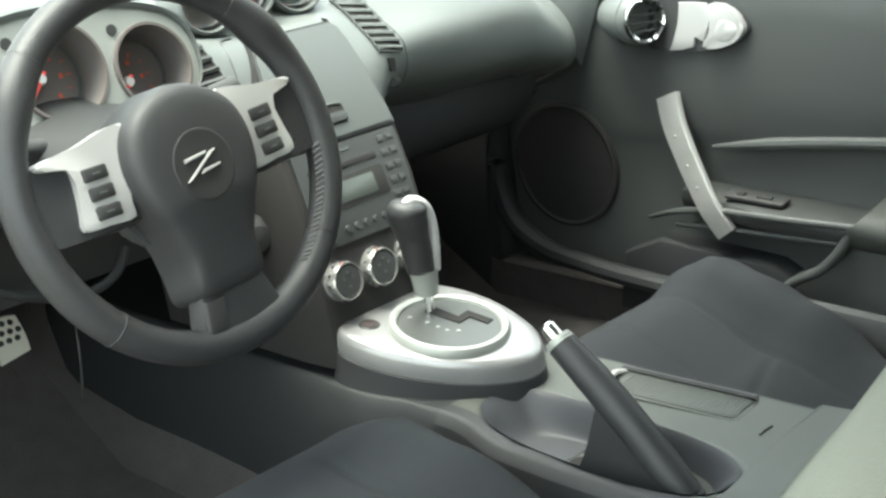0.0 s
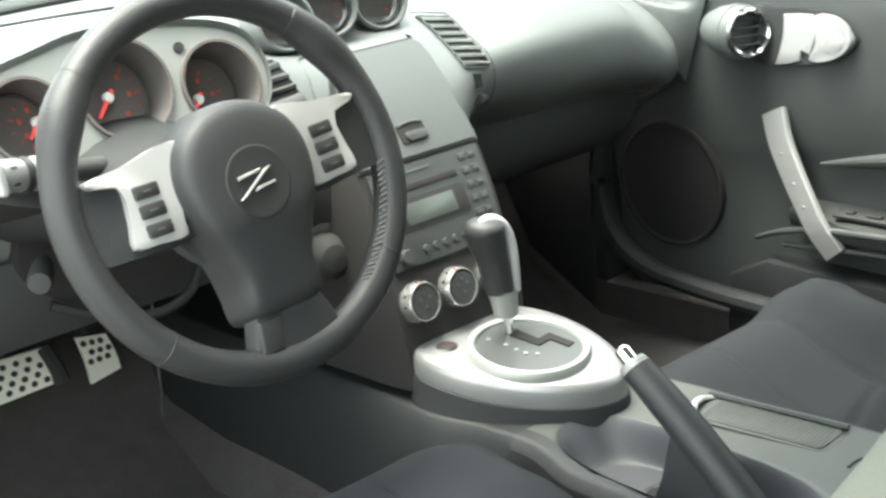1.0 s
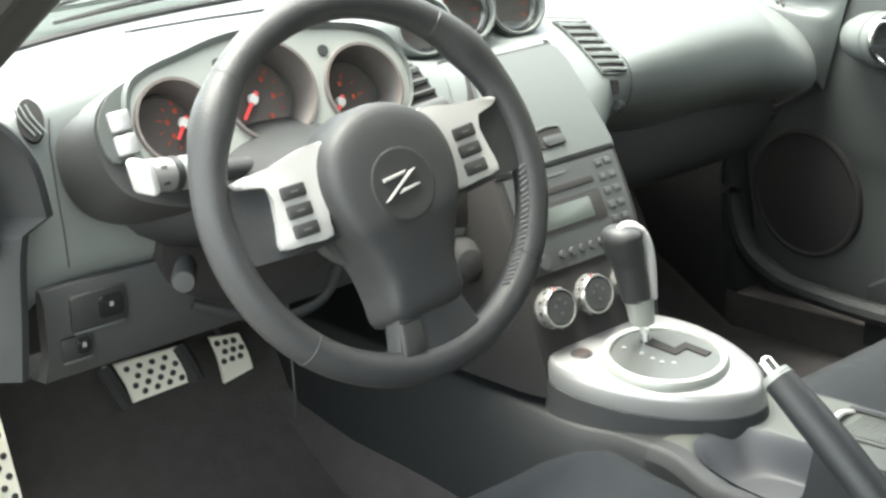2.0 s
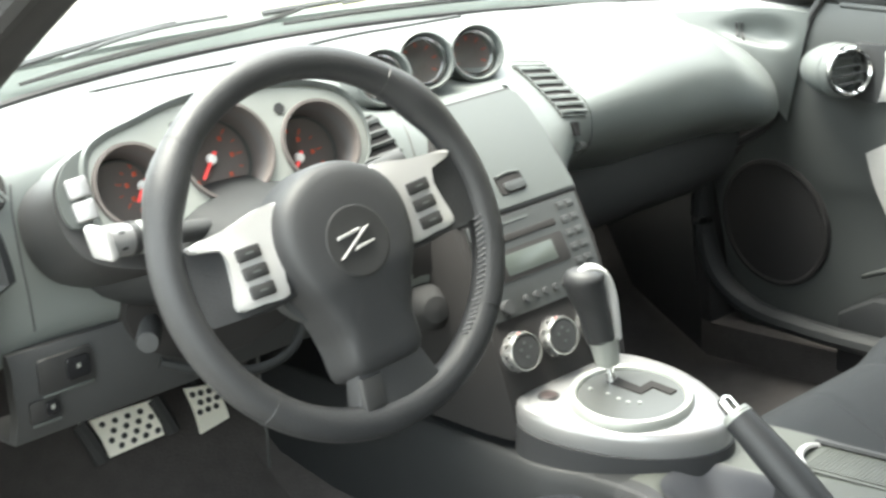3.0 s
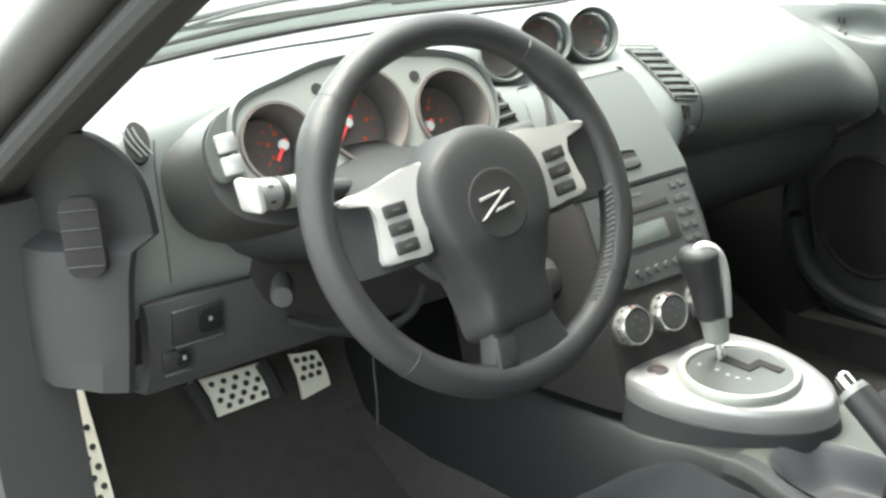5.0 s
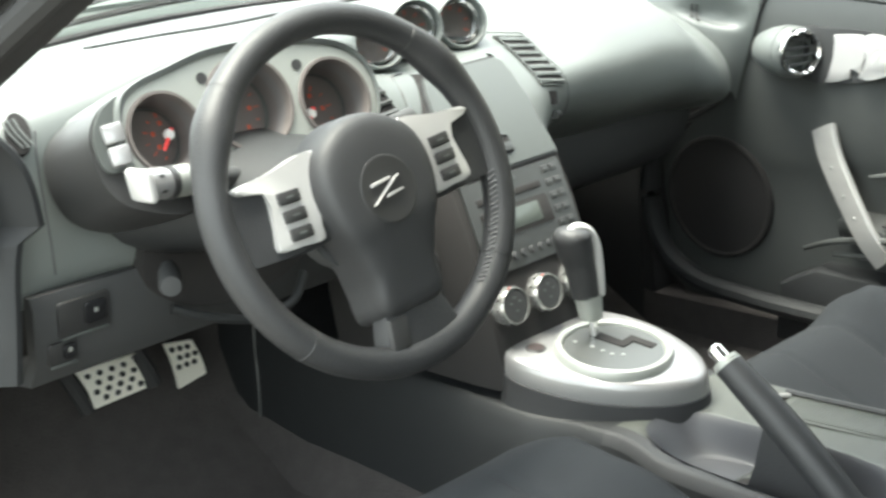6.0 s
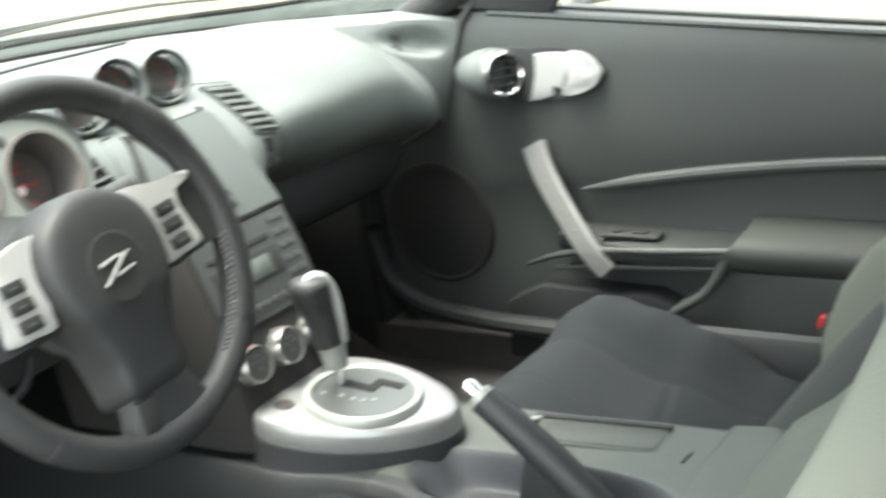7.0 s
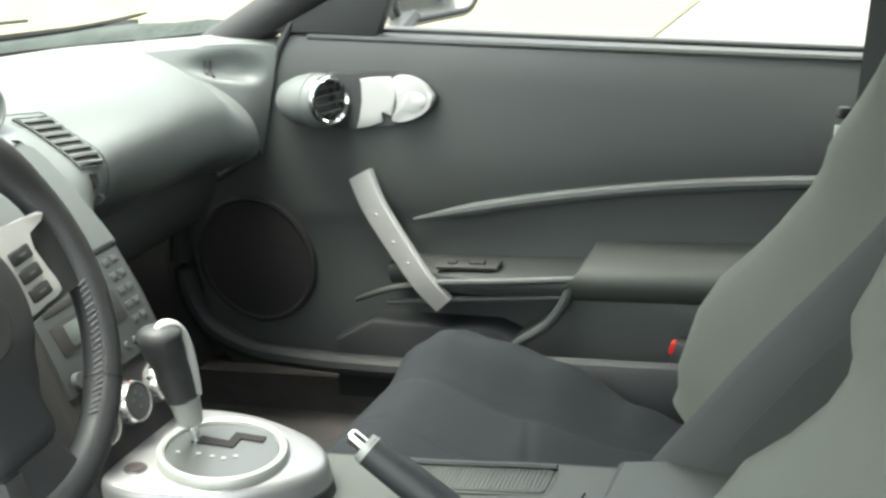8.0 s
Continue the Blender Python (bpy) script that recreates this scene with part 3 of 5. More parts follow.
# ---- dashboard ----
# profiles across the car: each a list of (y, z) from the windscreen base over the top and down the face
SECTIONS = [
    (-0.640, [(0.50, 0.600), (0.46, 0.625), (0.41, 0.640), (0.375, 0.632), (0.350, 0.60), (0.340, 0.52), (0.345, 0.44), (0.40, 0.40)]),
    (-0.585, [(0.673, 0.650), (0.52, 0.650), (0.42, 0.662), (0.365, 0.650), (0.345, 0.60), (0.335, 0.52), (0.34, 0.47), (0.40, 0.45)]),
    (-0.50, [(0.714, 0.654), (0.58, 0.664), (0.45, 0.676), (0.365, 0.668), (0.338, 0.61), (0.330, 0.53), (0.335, 0.475), (0.40, 0.45)]),
    (-0.36, [(0.769, 0.658), (0.64, 0.667), (0.45, 0.692), (0.34, 0.700), (0.31, 0.64), (0.315, 0.55), (0.32, 0.47), (0.40, 0.45)]),
    (-0.22, [(0.805, 0.659), (0.66, 0.664), (0.48, 0.682), (0.36, 0.675), (0.32, 0.62), (0.315, 0.55), (0.33, 0.47), (0.40, 0.44)]),
    (-0.095, [(0.823, 0.658), (0.66, 0.660), (0.48, 0.660), (0.388, 0.618), (0.325, 0.604), (0.28, 0.52), (0.27, 0.40), (0.40, 0.38)]),
    (0.0, [(0.827, 0.656), (0.66, 0.660), (0.48, 0.654), (0.390, 0.610), (0.334, 0.598), (0.27, 0.52), (0.26, 0.40), (0.40, 0.38)]),
    (0.09, [(0.823, 0.653), (0.66, 0.660), (0.48, 0.652), (0.390, 0.610), (0.334, 0.598), (0.268, 0.52), (0.26, 0.44), (0.40, 0.40)]),
    (0.20, [(0.809, 0.647), (0.66, 0.654), (0.48, 0.656), (0.398, 0.624), (0.347, 0.586), (0.305, 0.548), (0.324, 0.490), (0.43, 0.438)]),
    (0.35, [(0.772, 0.637), (0.62, 0.648), (0.47, 0.655), (0.36, 0.628), (0.302, 0.590), (0.279, 0.549), (0.303, 0.488), (0.42, 0.430)]),
    (0.48, [(0.723, 0.625), (0.60, 0.632), (0.46, 0.640), (0.37, 0.612), (0.312, 0.572), (0.291, 0.536), (0.310, 0.480), (0.42, 0.428)]),
    (0.58, [(0.58, 0.588), (0.53, 0.602), (0.47, 0.588), (0.40, 0.558), (0.346, 0.530), (0.321, 0.495), (0.334, 0.452), (0.43, 0.420)]),
    (0.617, [(0.569, 0.580), (0.523, 0.593), (0.468, 0.580), (0.403, 0.553), (0.353, 0.519), (0.328, 0.476), (0.343, 0.435), (0.449, 0.407)]),
    (0.642, [(0.546, 0.564), (0.508, 0.575), (0.463, 0.564), (0.410, 0.542), (0.368, 0.514), (0.347, 0.479), (0.360, 0.444), (0.448, 0.422)]),
    (0.657, [(0.510, 0.539), (0.485, 0.546), (0.455, 0.539), (0.420, 0.524), (0.392, 0.506), (0.379, 0.482), (0.388, 0.460), (0.445, 0.445)]),
    (0.668, [(0.454, 0.500), (0.449, 0.501), (0.443, 0.500), (0.436, 0.497), (0.430, 0.493), (0.428, 0.488), (0.429, 0.484), (0.441, 0.481)]),
]


def dash_profile(x):
    """The dash section at x, smoothed between the given ones."""
    xs = [s[0] for s in SECTIONS]
    k = max(0, min(len(xs) - 2, sum(1 for v in xs if v <= x) - 1))
    t = (x - xs[k]) / (xs[k + 1] - xs[k])
    a, b, c, d = (SECTIONS[max(0, min(len(xs) - 1, k + j))][1] for j in (-1, 0, 1, 2))
    out = []
    for i in range(len(b)):
        p = [0.5 * (2 * b[i][n] + (c[i][n] - a[i][n]) * t + (2 * a[i][n] - 5 * b[i][n] + 4 * c[i][n] - d[i][n]) * t * t + (3 * b[i][n] - a[i][n] - 3 * c[i][n] + d[i][n]) * t ** 3) for n in (0, 1)]
        out.append((x, p[0], p[1]))
    return out


def dash_point(x, z):
    """The place on the dash face at x and height z."""
    pts = spline(dash_profile(x), 80)[160:]
    return min(pts, key=lambda p: abs(p.z - z))


def dash_top(x, y):
    """The height of the dash top at x, y."""
    return min(spline(dash_profile(x), 40)[:160], key=lambda p: abs(p.y - y)).z


def build_dashboard():
    d = thing("dashboard", "charcoal moulded dashboard with satin grain", "dashboard", (0, 0.45, 0.4))
    xs = [-0.64 + 1.25 * k / 88 for k in range(88)] + [0.61 + 0.0058 * k for k in range(1, 11)]
    part("pad", sheet([spline(dash_profile(x), 5) for x in xs]), M_DASH, d, "", 50)
    # corner panel between the pad and the door, with a dished demister outlet pressed into it
    top = spline([(0.555, 0.60, 0.612), (0.620, 0.47, 0.606), (0.668, 0.375, 0.600), (0.694, 0.316, 0.588)], 12)
    low = spline([(0.530, 0.57, 0.530), (0.598, 0.45, 0.490), (0.650, 0.372, 0.455), (0.684, 0.366, 0.420)], 12)
    rows = []
    for i, (a, b) in enumerate(zip(top, low)):
        u, row = i / (len(top) - 1), []
        for j in range(25):
            v = j / 24
            p = a.lerp(b, v) + Vector((-0.4, -0.5, 0.7)) * 0.006 * math.sin(math.pi * v)
            q = math.hypot((u - 0.645) / 0.28, (v - 0.25) / 0.20)
            row.append(p + Vector((0.45, 0.55, -0.45)) * 0.020 * ramp(q, [(0.25, 1.0), (1.0, 0.0)]))
        rows.append([a + Vector((0.06, 0.02, 0.004)), a + Vector((0.012, 0.006, 0.003))] + row)
    part("corner_panel", sheet(rows), M_DASH, d, "", 60)
    for u, w in ((0.50, 0.30), (0.55, 0.42)):
        k = int(u * (len(top) - 1))
        part("demister_rib", tube([Vector(rows[k][j + 2]) + Vector((-0.002, -0.0025, 0.002)) for j in range(4, 5 + int(14 * w))], 0.0018, 6), M_BLACK, d)
    # lower passenger dash and glovebox
    rows = []
    for x in [0.09 + 0.55 * k / 14 for k in range(15)]:
        rows.append([(x, 0.450, 0.470), (x, 0.428, 0.440), (x, 0.425, 0.405), (x, 0.440, 0.365), (x, 0.475, 0.33), (x, 0.53, 0.30), (x, 0.60, 0.283), (x, 0.70, 0.27)])
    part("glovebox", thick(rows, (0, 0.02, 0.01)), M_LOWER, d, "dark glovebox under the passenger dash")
    part("door_seal", tube(spline([(0.712, 0.292, 0.628), (0.702, 0.308, 0.600), (0.698, 0.322, 0.575), (0.693, 0.345, 0.52), (0.688, 0.367, 0.46), (0.678, 0.405, 0.41), (0.660, 0.47, 0.375)], 6), 0.0065, 8), M_BLACK, d, "black rubber door seal")
    # defroster slit on top
    rows = [[Vector((x, 0.671 - 0.1 * x * x, dash_top(x, 0.671 - 0.1 * x * x) + 0.0035)), Vector((x, 0.650 - 0.1 * x * x, dash_top(x, 0.650 - 0.1 * x * x) + 0.0035))] for x in [-0.31 + k * 0.04 for k in range(16)]]
    part("defroster_slot", thick(rows, (0, 0, -0.006)), M_BLACK, d, "black defroster slot")
    # knee panel under the driver's side
    rows = []
    for x in [-0.60 + 0.5 * k / 14 for k in range(15)]:
        rows.append([(x, 0.345, 0.476 - 0.02 * (x + 0.6)), (x, 0.326, 0.474 - 0.02 * (x + 0.6)), (x, 0.322, 0.46), (x, 0.335, 0.40), (x, 0.36, 0.365), (x, 0.48, 0.35)])
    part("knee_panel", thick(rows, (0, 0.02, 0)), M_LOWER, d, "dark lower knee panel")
    part("column_opening", prism(ellipse(0.125, 0.075, 32), -0.02, 0.006, face_frame((-0.345, 0.317, 0.475), (0, -1, -0.1))), M_VOID, d, "dark opening round the steering column")
    # dark sheet laid over the dash face in place of shade by the column
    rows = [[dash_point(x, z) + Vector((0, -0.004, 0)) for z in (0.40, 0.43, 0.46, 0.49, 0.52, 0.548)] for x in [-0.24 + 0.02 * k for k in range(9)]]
    part("knee_roll", revolve([(0.0005, 0.026), (0.016, 0.023), (0.026, 0.012), (0.030, -0.004), (0.030, -0.05)], 20, face_frame((-0.112, 0.262, 0.385), (-0.25, -0.95, 0.15))), M_RUBBER, d, "rounded dark knee bolster end")
    part("column_lip", tube(spline([(-0.445, 0.306, 0.420), (-0.40, 0.292, 0.398), (-0.34, 0.288, 0.380), (-0.29, 0.292, 0.386), (-0.262, 0.304, 0.41)], 6), 0.006, 10), M_CAP, d, "rounded lip under the steering column")
    part("column_shade_sheet", thick(rows, (0, 0.003, 0)), M_VOID, d, "dark sheet for the shade beside the steering column")
    # end cap with slatted outlet, facing the open door
    edge = spline([(-0.655, 0.680, 0), (-0.632, 0.672, 0), (-0.604, 0.645, 0), (-0.588, 0.610, 0), (-0.583, 0.560, 0)], 5)
    edge += spline([(-0.610, 0.548, 0), (-0.618, 0.52, 0), (-0.628, 0.46, 0), (-0.638, 0.405, 0)], 4)
    rows = []
    for dx, dy in ((0.0, 0.05), (0.0, 0.012), (-0.004, 0.003), (-0.012, 0.0), (-0.035, 0.012), (-0.075, 0.075), (-0.09, 0.16), (-0.09, 0.24)):
        rows.append([(max(-0.70, p.x + dx), 0.280 + dy, p.y + (0.004 if dx < -0.03 else 0)) for p in edge])
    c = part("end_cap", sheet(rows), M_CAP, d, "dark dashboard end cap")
    m = face_frame((-0.664, 0.293, 0.573), (-0.62, -0.78, 0.05))
    part("outlet", prism(rounded(0.040, 0.082, 0.012), -0.01, 0.004, m, 0.002), M_VOID, c)
    for k in range(4):
        part("slat", rbox(0.038, 0.0012, 0.006, 0.0004, m @ pose(0, -0.030 + 0.019 * k, 0.003, -20)), M_STACK, c)
    # small round speaker vent on the top corner
    m = face_frame((-0.566, 0.352, 0.642), (-0.25, -0.9, 0.45))
    part("corner_vent", prism(ellipse(0.013, 0.023), -0.01, 0.003, m, 0.001), M_VOID, d)
    for k in (-0.002, 0.004, 0.010):
        part("vent_rib", tube(spline([m @ Vector((k - 0.012, 0.016, 0.004)), m @ Vector((k - 0.007, 0.0, 0.005)), m @ Vector((k + 0.003, -0.017, 0.004))], 4), 0.0013, 6), M_DASH, d)
    seam = [Vector((lerp(-0.4545, -0.530, t), lerp(0.564, 0.40, t), dash_top(lerp(-0.4545, -0.530, t), lerp(0.564, 0.40, t)))) for t in (0, 0.25, 0.5, 0.75, 1)]
    seam += [dash_point(x, z) for x, z in ((-0.5464, 0.64), (-0.553, 0.615), (-0.556, 0.59), (-0.5585, 0.56), (-0.5595, 0.53), (-0.562, 0.49))]
    part("panel_seam", tube(seam, 0.0011, 6), M_BLACK, d, "thin dark panel seam")


SEAM = ((-0.078, 0.5615), (-0.072, 0.585), (-0.0667, 0.6065), (-0.055, 0.6065), (-0.045, 0.606))


def build_switches():
    for x, z, w, h in ((-0.542, 0.441, 0.062, 0.042), (-0.570, 0.404, 0.034, 0.028)):
        y = 0.324 + 0.22 * (0.46 - z)
        m = face_frame((x, y - 0.002, z), (0, -0.977, -0.21))
        s = thing("switch_block", "black dashboard switch block in the knee panel", "switch", (x, y, z - h / 2), "switch blocks")
        part("frame", prism(rounded(w, h, 0.004), -0.01, 0.004, m, 0.0015), M_BLACK, s)
        part("lip", rbox(w * 0.94, 0.003, 0.004, 0.001, m @ pose(0, -h / 2, 0.004)), M_LID, s)
        part("button", prism(rounded(w * 0.42, h * 0.6, 0.003), 0, 0.007, m @ pose(w * 0.2, 0.002, 0), 0.0015), M_GLOSS, s)
        part("symbol", rbox(0.004, 0.005, 0.001, 0, m @ pose(w * 0.2, 0.004, 0.0075)), M_SATIN, s)
    # thin cable hanging under the dash
    s = thing("hanging_cable", "thin pale cable hanging under the dashboard", "cable", (-0.29, 0.40, 0.20))
    part("cable_run", tube(spline([(-0.275, 0.40, 0.37), (-0.281, 0.402, 0.30), (-0.284, 0.40, 0.25), (-0.290, 0.398, 0.206)], 5), 0.0016, 6), M_STACK, s)
    # steering height lever
    s = thing("column_lever", "black steering column adjuster knob", "lever", (-0.514, 0.25, 0.48))
    part("knob", revolve([(0.0005, 0.02), (0.011, 0.019), (0.013, 0.012), (0.012, -0.03), (0.009, -0.05)], 16, face_frame((-0.480, 0.240, 0.475), (-0.5, -0.85, 0))), M_LOWER, s)


def stack_lean(z):
    """How far the stack face leans forward of its base plane at height z."""
    s = z - 0.335
    return 0.006 + 0.0095 * s + 1.017 * s * s


def stack_point(x, z, out=0.0):
    def at(z):
        d = stack_lean(z)
        return Vector((x + 0.38 * d, 0.158 + 0.227 * (z - 0.335) + d, z - 0.3 * d))
    t = at(z + 0.01) - at(z - 0.01)
    return at(z) + Vector((0, -t.z, t.y)).normalized() * out


def stack_frame(x, z, out=0.0):
    t = stack_point(x, z + 0.01) - stack_point(x, z - 0.01)
    return face_frame(stack_point(x, z, out), Vector((0, -t.z, t.y)).normalized())


def build_stack():
    s = thing("centre_stack", "charcoal centre stack with lidded cubby and radio", "centre console", (0, 0.25, 0.2))
    rows = []
    for z, w in ((0.235, 0.098), (0.30, 0.102), (0.36, 0.103), (0.43, 0.103), (0.49, 0.102), (0.53, 0.099), (0.56, 0.094), (0.60, 0.082), (0.633, 0.072)):
        c = stack_point(0, z)
        rows.append([(c.x + dx, max(c.y, c.y + dy) if dy < 0.3 else 0.46, c.z) for dx, dy in ((-w - 0.012, 0.4), (-w - 0.005, 0.05), (-w, 0.012), (-w + 0.006, 0.002), (-w + 0.014, 0), (0, 0), (w - 0.014, 0), (w - 0.006, 0.002), (w, 0.012), (w + 0.003, 0.05), (w + 0.006, 0.4))])
    # housing colour darkened for light blocked on the driver's side
    part("housing", sheet(rows), M_VOID, s)

    # lid of the cubby, curved with the face
    def lid_rows(grow, out):
        rows = []
        for k in range(17):
            z = lerp(0.494 - grow, 0.628 + grow, k / 16)
            w = ramp(z, [(0.49, 0.092), (0.56, 0.083), (0.60, 0.076), (0.62, 0.070), (0.632, 0.058)]) + grow
            rows.append([stack_point(w * u / 8, z, out) for u in range(-8, 9)])
        return rows
    part("lid_gap", thick(lid_rows(0.003, 0.0014), (0, 0.006, -0.002)), M_BLACK, s, "dark gap round the lid")
    lid = part("lid", thick(lid_rows(0, 0.004), (0, 0.008, -0.003)), M_LID, s, "smooth grey cubby lid")
    la = stack_frame(0.0, 0.52, 0.004)
    part("latch_recess", prism(rounded(0.040, 0.026, 0.004), -0.004, 0.0016, la), M_VOID, lid)
    part("latch", prism(rounded(0.032, 0.012, 0.004), -0.003, 0.004, la @ pose(0.003, -0.005, 0), 0.002), M_STACK, lid)
    part("latch_lip", tube([la @ Vector((x, 0.013 - 0.0002 * (x / 0.01) ** 2 * 4, 0.002)) for x in (-0.018, -0.009, 0, 0.009, 0.018)], 0.0018, 6), M_LID, lid)
    # radio
    r = thing("car_radio", "black car radio with display and disc slot", "radio", stack_point(0, 0.40))
    part("face", thick([[stack_point(0.087 * u / 6, lerp(0.374, 0.486, k / 8), 0.004) for u in range(-6, 7)] for k in range(9)], (0, 0.008, -0.002)), M_STACK, r)
    part("disc_slot", rbox(0.112, 0.0085, 0.004, 0.001, stack_frame(-0.014, 0.461, 0.0035)), M_VOID, r, "black disc slot")
    part("display_frame", prism(rounded(0.116, 0.036, 0.003), 0, 0.0052, stack_frame(-0.012, 0.431, 0.0), 0.001), M_VOID, r)
    part("display", prism(rounded(0.078, 0.025, 0.002), 0, 0.006, stack_frame(-0.012, 0.431, 0.0), 0.0008), M_LCD, r, "grey-green blank display")
    for i in range(5):
        for j in range(2):
            part("button", rbox(0.011, 0.009, 0.003, 0.001, stack_frame(0.058 + 0.015 * j, 0.476 - 0.017 * i, 0.0042)), M_LOWER, r)
            part("mark", rbox(0.005, 0.002, 0.001, 0, stack_frame(0.058 + 0.015 * j, 0.476 - 0.017 * i, 0.0058)), M_LID, r)
    for i in range(7):
        part("button", revolve([(0.0005, 0.0025), (0.0040, 0.0025), (0.0048, 0.001), (0.005, -0.003)], 10, stack_frame(-0.036 + 0.0155 * i, 0.389, 0.004)), M_LOWER, r)
    for x, z, q in ((-0.068, 0.387, 0.009), (0.066, 0.386, 0.006)):
        part("dial", revolve([(0.0005, 0.007), (q * 0.9, 0.007), (q, 0.005), (q, -0.003)], 20, stack_frame(x, z, 0.004)), M_LOWER, r)
    part("text_bar", rbox(0.05, 0.003, 0.001, 0, stack_frame(-0.02, 0.478, 0.0046)), M_LID, r)
    # climate dials
    for x in (-0.067, -0.0075, 0.052):
        k = thing("climate_dial", "silver-ringed climate control dial", "dial", stack_point(x, 0.335), "climate dials")
        fr = stack_frame(x, 0.335, 0.0) @ Matrix.Scale(0.93, 4)
        part("ring", revolve([(0.0265, -0.004), (0.0265, 0.004), (0.0250, 0.016), (0.0242, 0.018), (0.0226, 0.018), (0.0218, 0.013)], 36, fr, ends=False), M_KNURL, k, "bright chrome ring")
        part("cap", revolve([(0.0222, 0.008), (0.0215, 0.015), (0.020, 0.0170), (0.0005, 0.0175)], 32, fr), M_LOWER, k)
        for a in range(0, 360, 30):
            part("tick", rbox(0.003, 0.005, 0.0012, 0, fr @ pose(0, 0, 0, 0, 0, a) @ pose(0, 0.0262, 0.009, 80)), M_BLACK, k)
        for dx, dy in ((-0.008, 0.004), (0.008, 0.004), (0, -0.007), (0, 0.011)):
            part("symbol", rbox(0.004, 0.003, 0.0008, 0, fr @ pose(dx, dy, 0.0180)), M_LID, k)
        part("pointer", rbox(0.002, 0.007, 0.001, 0, fr @ pose(-0.005, 0.0245, 0.016, 60)), M_RED, k)
    # slatted side outlets
    for side in (1, -1):
        tl, tr, bl, br = ((0.163, 0.613), (0.207, 0.606), (0.166, 0.551), (0.210, 0.544)) if side > 0 else ((-0.156, 0.612), (-0.106, 0.612), (-0.150, 0.562), (-0.094, 0.565))
        v = thing("air_vent", "narrow slatted dashboard air vent", "vent", dash_point(*br), "dashboard vents")

        def at(s, k, lift=0.0):
            u = (k + 1) / 2
            x, z = (lerp(lerp(tl[i], tr[i], u), lerp(bl[i], br[i], u), s) for i in (0, 1))
            p = dash_point(x, z)
            n = (dash_point(x + 0.006, z) - p).cross(dash_point(x, z + 0.006) - p).normalized()
            return p + (n if n.y < 0 else -n) * lift
        part("well", thick([[at(i / 12, k / 4, 0.002) for k in range(-4, 5)] for i in range(13)], (0, 0.012, -0.004)), M_VOID, v)
        nsl = 7 if side > 0 else 4
        for k in range(nsl):
            s0 = (k + 0.25) / nsl
            rows = [[at(s0, j / 4, 0.004), at(s0 + 0.22 / nsl, j / 4, 0.006), at(s0 + 0.46 / nsl, j / 4, 0.0045)] for j in range(-4, 5)]
            part("slat", thick(rows, (0, 0.003, -0.001)), M_DASH if side > 0 else M_STACK, v)
        edge = [at(0, k / 4, 0.003) for k in range(-4, 5)] + [at(i / 8, 1, 0.003) for i in range(1, 9)] + [at(1, -k / 4, 0.003) for k in range(-3, 5)] + [at(1 - i / 8, -1, 0.003) for i in range(1, 8)]
        part("frame", tube(edge, 0.0009, 6, closed=True), M_DASH, v)
        if side > 0:
            part("thumbwheel", thick([[at(1.14, -0.5, 0.004), at(1.14, 0.1, 0.004)], [at(1.42, -0.5, 0.004), at(1.42, 0.1, 0.004)]], (0, 0.006, 0)), M_VOID, v)
            part("lock_knob", tube([at(1.66, -0.2, 0.003), at(1.66, 0.6, 0.003)], 0.0065, 10), M_STACK, v)
            part("seam", tube([at(-0.1, k / 4, 0.001) for k in range(-4, 5)] + [at(-0.1 + i * 0.1, 1.15 + 0.25 * math.sin(i / 10), 0.001) for i in range(1, 21)] + [at(1.95, 1 - k / 4, 0.001) for k in range(0, 8)], 0.0005, 5), M_STACK, v)
        else:
            part("seam", tube([dash_point(x, z) + Vector((-0.001, -0.001, 0.0005)) for x, z in SEAM], 0.0011, 5), M_BLACK, v)


def build_gauge_pods():
    for x, y, z, r in ((-0.058, 0.370, 0.647, 0.0345), (0.022, 0.389, 0.650, 0.0365), (0.108, 0.393, 0.6435, 0.0355)):
        g = thing("gauge_pod", "round hooded auxiliary gauge on the dash top", "gauge", (x, y, z - r), "gauge pods")
        m = face_frame((x, y, z), (-0.30, -0.93, 0.2))
        part("hood", revolve([(r + 0.005, -0.12), (r + 0.005, -0.02), (r + 0.002, 0.012), (r - 0.001, 0.015), (r - 0.003, 0.012), (r - 0.004, -0.03), (0.0005, -0.032)], 36, m, ends=False), M_DASH, g)
        part("ring", revolve([(r - 0.004, 0.0), (r - 0.006, 0.004), (r - 0.009, 0.0), (r - 0.006, -0.01)], 36, m, ends=False), M_CHROME, g, "thin chrome ring")
        part("dial", revolve([(r - 0.006, -0.022), (0.0005, -0.0215)], 32, m), M_DIAL, g)
        part("lens", revolve([(r - 0.006, -0.006), (0.0005, -0.003)], 32, m), M_GLASS, g).visible_shadow = False
        for a in range(-120, 121, 40):
            part("mark", rbox(0.002, 0.006, 0.001, 0, m @ pose(0, 0, -0.02, 0, 0, a) @ pose(0, r - 0.014, 0)), M_AMBER, g)


# ---- instrument cluster ----
CL = face_frame((-0.372, 0.215, 0.640), (0, -0.94, 0.34))


